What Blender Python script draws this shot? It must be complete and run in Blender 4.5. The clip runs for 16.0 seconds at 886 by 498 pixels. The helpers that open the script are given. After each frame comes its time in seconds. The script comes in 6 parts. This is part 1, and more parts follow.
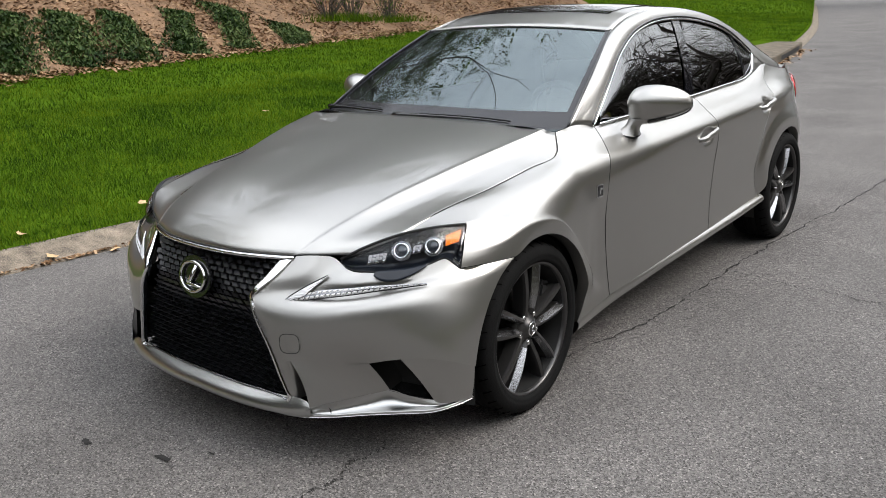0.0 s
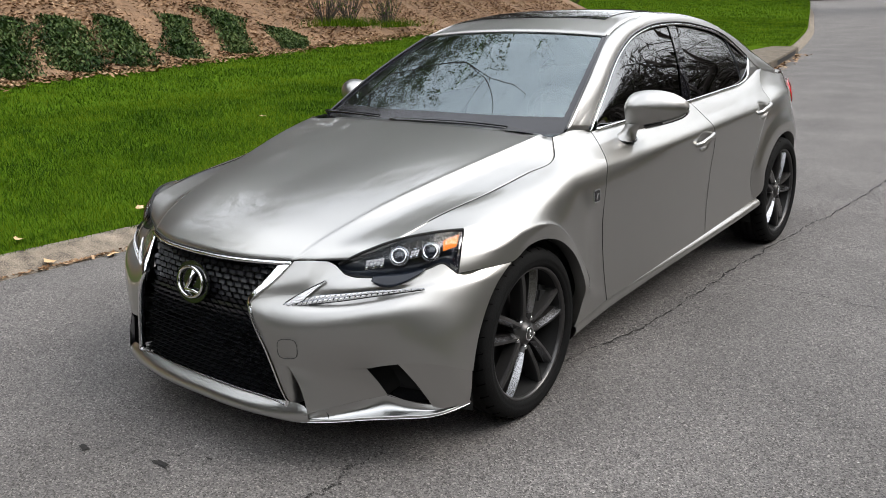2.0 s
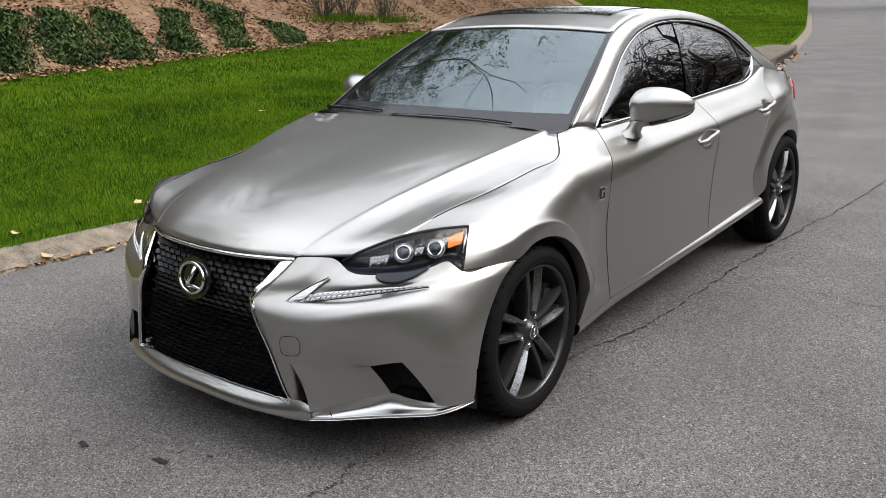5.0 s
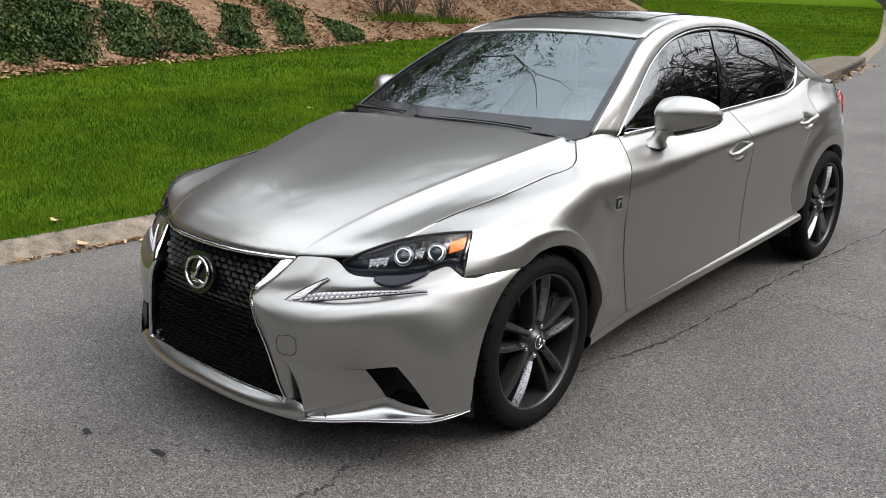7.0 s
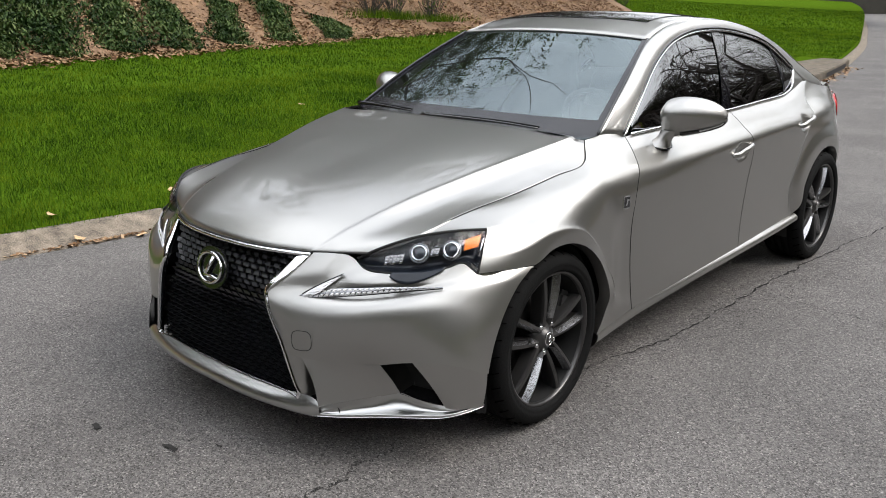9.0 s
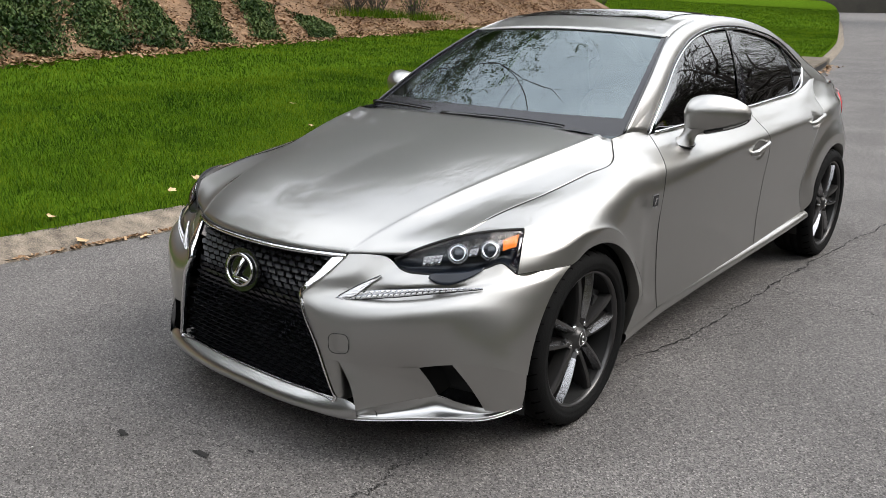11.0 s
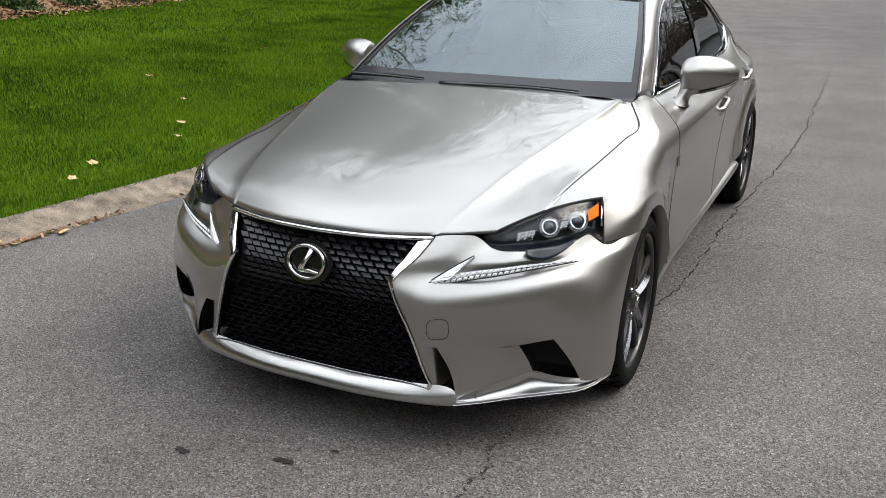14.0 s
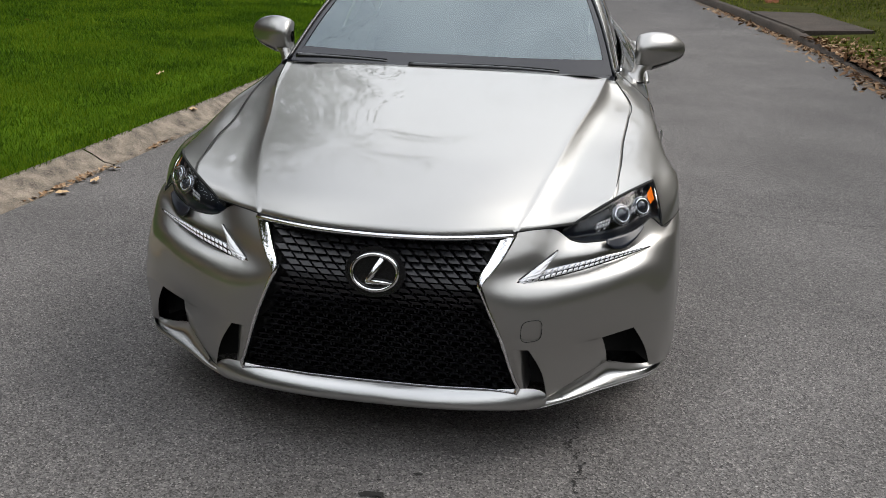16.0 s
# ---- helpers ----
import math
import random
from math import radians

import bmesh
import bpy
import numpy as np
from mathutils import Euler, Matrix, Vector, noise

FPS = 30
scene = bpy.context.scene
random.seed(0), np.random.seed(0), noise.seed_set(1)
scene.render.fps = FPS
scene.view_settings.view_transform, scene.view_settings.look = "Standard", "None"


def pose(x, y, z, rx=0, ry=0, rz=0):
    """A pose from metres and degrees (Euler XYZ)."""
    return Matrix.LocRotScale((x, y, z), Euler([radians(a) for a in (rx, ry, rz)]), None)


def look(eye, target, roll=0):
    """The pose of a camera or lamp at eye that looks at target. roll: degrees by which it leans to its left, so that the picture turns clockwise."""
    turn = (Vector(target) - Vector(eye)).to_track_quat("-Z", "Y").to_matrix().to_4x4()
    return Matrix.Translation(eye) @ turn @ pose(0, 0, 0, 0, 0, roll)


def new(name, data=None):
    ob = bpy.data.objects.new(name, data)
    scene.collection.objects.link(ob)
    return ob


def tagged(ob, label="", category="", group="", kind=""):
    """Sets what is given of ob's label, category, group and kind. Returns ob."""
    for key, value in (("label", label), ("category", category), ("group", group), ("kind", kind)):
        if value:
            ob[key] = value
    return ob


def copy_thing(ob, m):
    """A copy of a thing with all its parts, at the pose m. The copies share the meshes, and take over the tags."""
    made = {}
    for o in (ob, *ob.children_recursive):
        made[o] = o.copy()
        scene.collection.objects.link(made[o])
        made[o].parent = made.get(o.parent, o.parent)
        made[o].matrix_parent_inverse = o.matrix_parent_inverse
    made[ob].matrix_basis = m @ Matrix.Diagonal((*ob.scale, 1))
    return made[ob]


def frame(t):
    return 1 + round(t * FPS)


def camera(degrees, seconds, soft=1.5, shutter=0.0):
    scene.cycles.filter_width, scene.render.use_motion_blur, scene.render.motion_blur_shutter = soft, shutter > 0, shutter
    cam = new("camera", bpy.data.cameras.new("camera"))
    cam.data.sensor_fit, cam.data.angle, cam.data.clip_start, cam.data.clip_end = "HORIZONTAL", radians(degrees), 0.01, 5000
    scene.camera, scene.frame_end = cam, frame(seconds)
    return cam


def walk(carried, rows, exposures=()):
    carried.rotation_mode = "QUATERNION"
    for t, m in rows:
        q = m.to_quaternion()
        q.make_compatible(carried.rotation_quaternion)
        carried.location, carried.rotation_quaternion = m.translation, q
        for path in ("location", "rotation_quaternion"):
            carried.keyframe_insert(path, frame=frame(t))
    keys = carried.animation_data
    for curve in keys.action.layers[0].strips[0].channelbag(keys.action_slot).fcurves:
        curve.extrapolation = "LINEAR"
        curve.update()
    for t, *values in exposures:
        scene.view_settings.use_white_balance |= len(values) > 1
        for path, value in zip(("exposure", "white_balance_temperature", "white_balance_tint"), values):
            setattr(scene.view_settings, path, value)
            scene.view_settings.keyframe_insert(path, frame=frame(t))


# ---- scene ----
cam = camera(54.8, 16.0, 0.9)
PATH = [
    (0, (2.493, -2.468, 1.51), (1.28, -0.983, 0.94), -2.1),
    (0.5, (2.492, -2.472, 1.511), (1.284, -0.984, 0.938), -2.1),
    (1, (2.493, -2.474, 1.513), (1.282, -0.986, 0.948), -2.1),
    (1.5, (2.496, -2.473, 1.513), (1.286, -0.982, 0.952), -1.9),
    (2, (2.496, -2.473, 1.514), (1.287, -0.982, 0.954), -2.1),
    (2.5, (2.486, -2.466, 1.509), (1.278, -0.975, 0.945), -1.9),
    (3, (2.477, -2.465, 1.51), (1.271, -0.972, 0.947), -1.7),
    (3.5, (2.465, -2.468, 1.51), (1.265, -0.975, 0.935), -1.8),
    (4, (2.452, -2.473, 1.509), (1.256, -0.974, 0.94), -1.7),
    (6.5, (2.507, -2.405, 1.509), (1.256, -0.952, 0.939), -1.1),
    (7, (2.561, -2.32, 1.504), (1.26, -0.909, 0.941), -0.4),
    (7.5, (2.6, -2.304, 1.501), (1.265, -0.921, 0.95), -0.8),
    (8, (2.596, -2.324, 1.503), (1.27, -0.93, 0.958), -0.5),
    (8.5, (2.546, -2.365, 1.508), (1.257, -0.942, 0.949), 0.1),
    (11, (2.326, -2.509, 1.502), (1.098, -1.037, 0.932), 0.4),
    (11.5, (2.233, -2.472, 1.495), (1.057, -0.962, 0.916), 0.1),
    (12, (2.114, -2.467, 1.5), (0.953, -0.955, 0.895), 1.0),
    (12.5, (1.97, -2.573, 1.515), (0.857, -1.047, 0.857), -0.9),
    (13, (1.847, -2.705, 1.523), (0.765, -1.146, 0.89), -1.0),
    (13.5, (1.748, -2.84, 1.512), (0.691, -1.253, 0.911), -1.4),
    (14, (1.537, -2.932, 1.528), (0.7, -1.236, 0.875), 0.1),
    (14.5, (1.319, -2.987, 1.533), (0.614, -1.241, 0.857), -0.1),
    (15, (1.075, -2.965, 1.522), (0.566, -1.143, 0.874), 1.5),
    (15.5, (0.817, -2.983, 1.541), (0.455, -1.128, 0.887), 2.5),
    (16, (0.513, -3.044, 1.542), (0.252, -1.194, 0.829), 1.6),
]
walk(cam, [(t, look(eye, target, roll)) for t, eye, target, roll in PATH], [(0, 0.02), (13.5, 0.02), (14.5, -0.1), (16, -0.43)])

# ---- world, sun, exposure ----
world = bpy.data.worlds.new("sky")
scene.world = world
world.use_nodes = True
wn, wl = world.node_tree.nodes, world.node_tree.links
wn.clear()
SUN_EL, SUN_ROT = 48.0, 62.0
sky = wn.new("ShaderNodeTexSky")
sky.sky_type, sky.sun_disc = "NISHITA", False
sky.sun_elevation, sky.sun_rotation = radians(SUN_EL), radians(SUN_ROT)
sky.air_density, sky.dust_density, sky.ozone_density = 1.0, 3.0, 1.0
coord = wn.new("ShaderNodeTexCoord")
cloud = wn.new("ShaderNodeTexNoise")
cloud.inputs["Scale"].default_value, cloud.inputs["Detail"].default_value, cloud.inputs["Roughness"].default_value = 1.5, 5.0, 0.5
ramp = wn.new("ShaderNodeValToRGB")
ramp.color_ramp.elements[0].position, ramp.color_ramp.elements[1].position = 0.30, 0.60
ramp.color_ramp.elements[0].color, ramp.color_ramp.elements[1].color = (0.5, 0.5, 0.5, 1), (1, 1, 1, 1)
mixc = wn.new("ShaderNodeMix")
mixc.data_type = "RGBA"
mixc.inputs["B"].default_value = (14.4, 14.8, 15.5, 1)
back = wn.new("ShaderNodeBackground")
back.inputs["Strength"].default_value = 0.15
wout = wn.new("ShaderNodeOutputWorld")
wl.new(coord.outputs["Generated"], cloud.inputs["Vector"])
wl.new(cloud.outputs["Fac"], ramp.inputs["Fac"])
wl.new(ramp.outputs["Color"], mixc.inputs["Factor"])
wl.new(sky.outputs["Color"], mixc.inputs["A"])
sep_dir = wn.new("ShaderNodeSeparateXYZ")
wl.new(coord.outputs["Generated"], sep_dir.inputs[0])
rise_sky = wn.new("ShaderNodeMapRange")
rise_sky.inputs["From Min"].default_value, rise_sky.inputs["From Max"].default_value = 0.0, 0.9
rise_sky.inputs["To Min"].default_value, rise_sky.inputs["To Max"].default_value = 0.45, 1.42
wl.new(sep_dir.outputs["Z"], rise_sky.inputs["Value"])
dome_sky = wn.new("ShaderNodeVectorMath")
dome_sky.operation = "SCALE"
wl.new(mixc.outputs["Result"], dome_sky.inputs[0])
wl.new(rise_sky.outputs[0], dome_sky.inputs["Scale"])
wl.new(dome_sky.outputs[0], back.inputs["Color"])
wl.new(back.outputs["Background"], wout.inputs["Surface"])
sun = new("sun", bpy.data.lights.new("sun", "SUN"))
sun.data.energy, sun.data.angle, sun.data.color = 2.6, radians(34), (1.0, 0.96, 0.9)
sun_dir = Vector((math.sin(radians(SUN_ROT)) * math.cos(radians(SUN_EL)), math.cos(radians(SUN_ROT)) * math.cos(radians(SUN_EL)), math.sin(radians(SUN_EL))))
sun.matrix_world = look(sun_dir * 40, (0, 0, 0))

# ---- materials ----


def mat(name, color, rough=0.5, metal=0.0, coat=0.0, bump=0.0, scale=40.0, var=0.0, spec=0.5, fine=0.0):
    """A surface with two scales of colour variation and a noise relief."""
    m = bpy.data.materials.new(name)
    m.use_nodes = True
    n, l = m.node_tree.nodes, m.node_tree.links
    b = n["Principled BSDF"]
    b.inputs["Base Color"].default_value = (*color, 1)
    b.inputs["Roughness"].default_value = rough
    b.inputs["Metallic"].default_value = metal
    b.inputs["Coat Weight"].default_value = coat
    b.inputs["Coat Roughness"].default_value = 0.02
    b.inputs["Specular IOR Level"].default_value = spec
    if var or bump:
        tc = n.new("ShaderNodeTexCoord")
        t1 = n.new("ShaderNodeTexNoise")
        t1.inputs["Scale"].default_value, t1.inputs["Detail"].default_value = scale, 8
        l.new(tc.outputs["Object"], t1.inputs["Vector"])
        t2 = n.new("ShaderNodeTexNoise")
        t2.inputs["Scale"].default_value, t2.inputs["Detail"].default_value = scale / 12, 4
        l.new(tc.outputs["Object"], t2.inputs["Vector"])
        add = n.new("ShaderNodeMath")
        add.operation = "ADD"
        l.new(t1.outputs["Fac"], add.inputs[0])
        l.new(t2.outputs["Fac"], add.inputs[1])
        if var:
            r = n.new("ShaderNodeMapRange")
            r.inputs["From Min"].default_value, r.inputs["From Max"].default_value = 0.65, 1.35
            r.inputs["To Min"].default_value, r.inputs["To Max"].default_value = 1 - var, 1 + var
            l.new(add.outputs[0], r.inputs["Value"])
            v = n.new("ShaderNodeVectorMath")
            v.operation = "SCALE"
            v.inputs[0].default_value = color
            l.new(r.outputs[0], v.inputs["Scale"])
            l.new(v.outputs[0], b.inputs["Base Color"])
        if bump:
            bp = n.new("ShaderNodeBump")
            bp.inputs["Strength"].default_value, bp.inputs["Distance"].default_value = bump, 0.01
            l.new(t1.outputs["Fac"], bp.inputs["Height"])
            l.new(bp.outputs[0], b.inputs["Normal"])
    return m


def glass_mat(name, tint, ior=1.5, rough=0.0, gloss=(1, 1, 1)):
    """Tinted sheet glass: a clear tint below a Fresnel gloss."""
    m = bpy.data.materials.new(name)
    m.use_nodes = True
    n, l = m.node_tree.nodes, m.node_tree.links
    n.clear()
    out = n.new("ShaderNodeOutputMaterial")
    tr = n.new("ShaderNodeBsdfTransparent")
    tr.inputs["Color"].default_value = (*tint, 1)
    gl = n.new("ShaderNodeBsdfGlossy")
    gl.inputs["Roughness"].default_value = rough
    gl.inputs["Color"].default_value = (*gloss, 1)
    fr = n.new("ShaderNodeFresnel")
    fr.inputs["IOR"].default_value = ior
    mx = n.new("ShaderNodeMixShader")
    l.new(fr.outputs[0], mx.inputs[0])
    l.new(tr.outputs[0], mx.inputs[1])
    l.new(gl.outputs[0], mx.inputs[2])
    l.new(mx.outputs[0], out.inputs[0])
    return m


def paint_mat():
    """Warm silver metallic paint below a clear coat, with faint dust."""
    m = mat("silver_paint", (0.352, 0.345, 0.328), 0.38, 1.0, 1.0)
    m.node_tree.nodes["Principled BSDF"].inputs["Coat IOR"].default_value = 1.8
    m.node_tree.nodes["Principled BSDF"].inputs["Coat Roughness"].default_value = 0.0
    n, l = m.node_tree.nodes, m.node_tree.links
    b = n["Principled BSDF"]
    tc = n.new("ShaderNodeTexCoord")
    du = n.new("ShaderNodeTexNoise")
    du.inputs["Scale"].default_value, du.inputs["Detail"].default_value = 9, 6
    l.new(tc.outputs["Object"], du.inputs["Vector"])
    r1 = n.new("ShaderNodeMapRange")
    r1.inputs["To Min"].default_value, r1.inputs["To Max"].default_value = 0.38, 0.42
    l.new(du.outputs["Fac"], r1.inputs["Value"])
    l.new(r1.outputs[0], b.inputs["Roughness"])
    return m


PAINT = paint_mat()
LIP = mat("satin_silver_lip", (0.47, 0.47, 0.46), 0.28, 1.0, 0.8)
CHROME = mat("chrome", (0.78, 0.78, 0.79), 0.06, 1.0)
BLACK = mat("gloss_black_plastic", (0.008, 0.008, 0.009), 0.18, 0.0, 0.3)
DARK = mat("dark_liner", (0.012, 0.012, 0.012), 0.8)
SEAM = mat("shut_line_shadow", (0.01, 0.01, 0.01), 0.9)
GROOVE = mat("tread_shadow", (0.002, 0.002, 0.002), 1.0, spec=0.0)
RUBBER = mat("tyre_rubber", (0.006, 0.006, 0.006), 0.8, bump=0.15, scale=120, var=0.2, spec=0.12)
MACHINED = mat("machined_wheel_edge", (0.36, 0.36, 0.37), 0.24, 1.0, 0.4)
GRAPHITE = mat("graphite_wheel", (0.060, 0.058, 0.057), 0.34, 0.7, 0.3)
# Barrel and disc colours are darkened to hold the shade behind the spokes.
BARREL_SHADED = mat("shaded_wheel_barrel", (0.010, 0.010, 0.010), 0.6, spec=0.2)
STEEL = mat("shaded_brake_steel", (0.045, 0.044, 0.043), 0.5, 1.0)
GRILLE = mat("grille_plastic", (0.011, 0.011, 0.013), 0.28, 0.0, 0.0, spec=0.45)
GLASS = glass_mat("windshield_glass", (0.55, 0.62, 0.60), 2.5, 0.0, (0.84, 0.97, 1.0))
TINT = glass_mat("dark_tinted_glass", (0.05, 0.05, 0.05), 2.8)
LENS = glass_mat("clear_lamp_lens", (0.92, 0.94, 0.96), 1.35)
AMBER = mat("amber_reflector", (0.95, 0.22, 0.0), 0.5, 0.0, 0.0, spec=0.2)
RED = mat("red_tail_lens", (0.55, 0.01, 0.015), 0.12, 0.0, 1.0)
LED = mat("led_strip_white", (0.74, 0.74, 0.76), 0.14, 0.3, 1.0)
FRIT = mat("black_glass_edge", (0.012, 0.012, 0.015), 0.12, 0.0, 0.0)
ROOFGLASS = mat("black_roof_glass", (0.006, 0.006, 0.008), 0.02, 0.0, 1.0)
LAMP = mat("lamp_inner_black", (0.009, 0.012, 0.019), 0.3, spec=0.4)
SATIN = mat("satin_lamp_reflector", (0.30, 0.305, 0.32), 0.22, 1.0, 0.5)
PROJ = mat("projector_glass", (0.025, 0.03, 0.04), 0.02, 0.2, 1.0)
SEAT = mat("grey_leather", (0.10, 0.095, 0.09), 0.55, var=0.15, bump=0.1)
INTERIOR = mat("dark_cabin_trim", (0.03, 0.03, 0.032), 0.7, var=0.2, bump=0.1)
CONCRETE = mat("kerb_concrete", (0.19, 0.158, 0.122), 0.95, bump=1.0, scale=130, var=0.85)
WEATHERED = mat("dark_weathered_concrete", (0.055, 0.042, 0.032), 0.95, bump=0.8, scale=30, var=0.45)
INLET = mat("brown_weathered_concrete", (0.12, 0.098, 0.072), 0.95, bump=0.9, scale=60, var=0.6)
SOIL = mat("lawn_soil", (0.050, 0.092, 0.006), 0.95, bump=0.6, scale=30, var=0.4, spec=0.0)
VERGESOIL = mat("verge_soil", (0.055, 0.060, 0.018), 0.95, bump=0.6, scale=30, var=0.4, spec=0.0)
MULCH = mat("leaf_mulch", (0.185, 0.112, 0.064), 0.95, bump=1.0, scale=40, var=0.6)


def island_mat(name, colors, rough=0.7, trans=0.0):
    """Leaves or blades: each piece takes its own tone between the colours."""
    m = bpy.data.materials.new(name)
    m.use_nodes = True
    n, l = m.node_tree.nodes, m.node_tree.links
    b = n["Principled BSDF"]
    b.inputs["Roughness"].default_value = rough
    b.inputs["Specular IOR Level"].default_value = 0.12
    g = n.new("ShaderNodeNewGeometry")
    r = n.new("ShaderNodeValToRGB")
    r.color_ramp.elements[0].color, r.color_ramp.elements[1].color = (*colors[0], 1), (*colors[-1], 1)
    for i, c in enumerate(colors[1:-1]):
        e = r.color_ramp.elements.new((i + 1) / (len(colors) - 1))
        e.color = (*c, 1)
    tc = n.new("ShaderNodeTexCoord")
    no = n.new("ShaderNodeTexNoise")
    no.inputs["Scale"].default_value, no.inputs["Detail"].default_value = 1.1, 6
    l.new(tc.outputs["Object"], no.inputs["Vector"])
    mr = n.new("ShaderNodeMapRange")
    mr.inputs["From Min"].default_value, mr.inputs["From Max"].default_value = 0.3, 0.7
    mr.inputs["To Min"].default_value, mr.inputs["To Max"].default_value = -0.42, 0.42
    l.new(no.outputs["Fac"], mr.inputs["Value"])
    ad = n.new("ShaderNodeMath")
    l.new(g.outputs["Random Per Island"], ad.inputs[0])
    l.new(mr.outputs[0], ad.inputs[1])
    l.new(ad.outputs[0], r.inputs["Fac"])
    l.new(r.outputs["Color"], b.inputs["Base Color"])
    if trans:
        b.inputs["Transmission Weight"].default_value = 0.0
        tr = n.new("ShaderNodeBsdfTranslucent")
        l.new(r.outputs["Color"], tr.inputs["Color"])
        mx = n.new("ShaderNodeMixShader")
        mx.inputs[0].default_value = trans
        l.new(b.outputs[0], mx.inputs[1])
        l.new(tr.outputs[0], mx.inputs[2])
        l.new(mx.outputs[0], n["Material Output"].inputs[0])
    return m


def asphalt_mat():
    """Worn asphalt: pale and dark stones in a grey binder, soft large stains."""
    m = bpy.data.materials.new("worn_asphalt")
    m.use_nodes = True
    n, l = m.node_tree.nodes, m.node_tree.links
    b = n["Principled BSDF"]
    b.inputs["Roughness"].default_value = 0.8
    b.inputs["Specular IOR Level"].default_value = 0.3
    tc = n.new("ShaderNodeTexCoord")
    vo = n.new("ShaderNodeTexVoronoi")
    vo.inputs["Scale"].default_value = 190
    v2 = n.new("ShaderNodeTexVoronoi")
    v2.inputs["Scale"].default_value = 55
    big = n.new("ShaderNodeTexNoise")
    big.inputs["Scale"].default_value, big.inputs["Detail"].default_value = 1.1, 8
    for t in (vo, v2, big):
        l.new(tc.outputs["Object"], t.inputs["Vector"])
    sep = n.new("ShaderNodeSeparateColor")
    l.new(vo.outputs["Color"], sep.inputs[0])
    r = n.new("ShaderNodeValToRGB")
    e = r.color_ramp.elements
    e[0].position, e[0].color = 0.0, (0.040, 0.037, 0.035, 1)
    e[1].position, e[1].color = 1.0, (0.29, 0.27, 0.25, 1)
    for p, c in ((0.35, 0.100), (0.8, 0.152), (0.94, 0.198)):
        q = e.new(p)
        q.color = (c, c * 0.94, c * 0.90, 1)
    l.new(sep.outputs[0], r.inputs["Fac"])
    mr = n.new("ShaderNodeMapRange")
    mr.inputs["From Min"].default_value, mr.inputs["From Max"].default_value = 0.3, 0.7
    mr.inputs["To Min"].default_value, mr.inputs["To Max"].default_value = 0.78, 1.12
    l.new(big.outputs["Fac"], mr.inputs["Value"])
    sc = n.new("ShaderNodeVectorMath")
    sc.operation = "SCALE"
    l.new(r.outputs["Color"], sc.inputs[0])
    l.new(mr.outputs[0], sc.inputs["Scale"])
    l.new(sc.outputs[0], b.inputs["Base Color"])
    bp = n.new("ShaderNodeBump")
    bp.inputs["Strength"].default_value, bp.inputs["Distance"].default_value = 0.7, 0.004
    l.new(vo.outputs["Distance"], bp.inputs["Height"])
    l.new(bp.outputs[0], b.inputs["Normal"])
    return m


ASPHALT = asphalt_mat()
VERGE = island_mat("verge_blades", [(0.05, 0.075, 0.006), (0.10, 0.14, 0.012), (0.16, 0.19, 0.02), (0.24, 0.22, 0.05)], 0.6, 0.25)
GRASS = island_mat("lawn_blades", [(0.014, 0.042, 0.002), (0.037, 0.094, 0.002), (0.077, 0.148, 0.004), (0.135, 0.190, 0.008)], 0.7, 0.45)
LITTER = island_mat("dry_leaf_litter", [(0.08, 0.042, 0.022), (0.185, 0.105, 0.055), (0.275, 0.172, 0.098), (0.40, 0.28, 0.175)], 0.8)
IVY = island_mat("ivy_leaves", [(0.007, 0.018, 0.004), (0.020, 0.044, 0.010), (0.042, 0.075, 0.018), (0.10, 0.13, 0.045)], 0.5)
BUDS = island_mat("young_leaves", [(0.03, 0.052, 0.010), (0.055, 0.090, 0.016), (0.10, 0.135, 0.03)], 0.6, 0.3)
LEAF = mat("tan_leaf", (0.5, 0.34, 0.18), 0.7, var=0.3, scale=60)
BARK = mat("dark_bark", (0.055, 0.046, 0.040), 0.9, bump=0.4, scale=12, var=0.3)
CRACK = mat("crack_shadow", (0.014, 0.013, 0.012), 0.95, var=0.3, scale=60)
GRIT = island_mat("pale_grit", [(0.18, 0.17, 0.16), (0.32, 0.31, 0.30), (0.5, 0.48, 0.46)])
GRAVEL = mat("brown_gravel", (0.13, 0.108, 0.088), 0.95, bump=0.9, scale=30, var=0.4)
DIRT = mat("gutter_dirt", (0.12, 0.088, 0.06), 0.95, bump=0.8, scale=40, var=0.5)
RUST = mat("orange_rust", (0.26, 0.09, 0.035), 0.7, bump=0.4, scale=40, var=0.45)
HYDRANT = mat("faded_grey_brown_paint", (0.17, 0.14, 0.12), 0.6, 0.2, bump=0.3, scale=40, var=0.35)
SIDING = mat("pale_blue_grey_clapboard", (0.42, 0.46, 0.52), 0.7, var=0.08, scale=5)
ROOFING = mat("grey_shingle", (0.12, 0.12, 0.12), 0.9, bump=0.5, scale=20, var=0.3)
DOORP = mat("brown_door_paint", (0.14, 0.06, 0.035), 0.6, var=0.2, scale=8)
# Paler than BARK: the haze over the far woods is put into this colour.
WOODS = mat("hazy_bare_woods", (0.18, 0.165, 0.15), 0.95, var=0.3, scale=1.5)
HILL = mat("far_woods_tone", (0.055, 0.05, 0.04), 0.95, var=0.4, scale=0.6)

# ---- mesh helpers ----


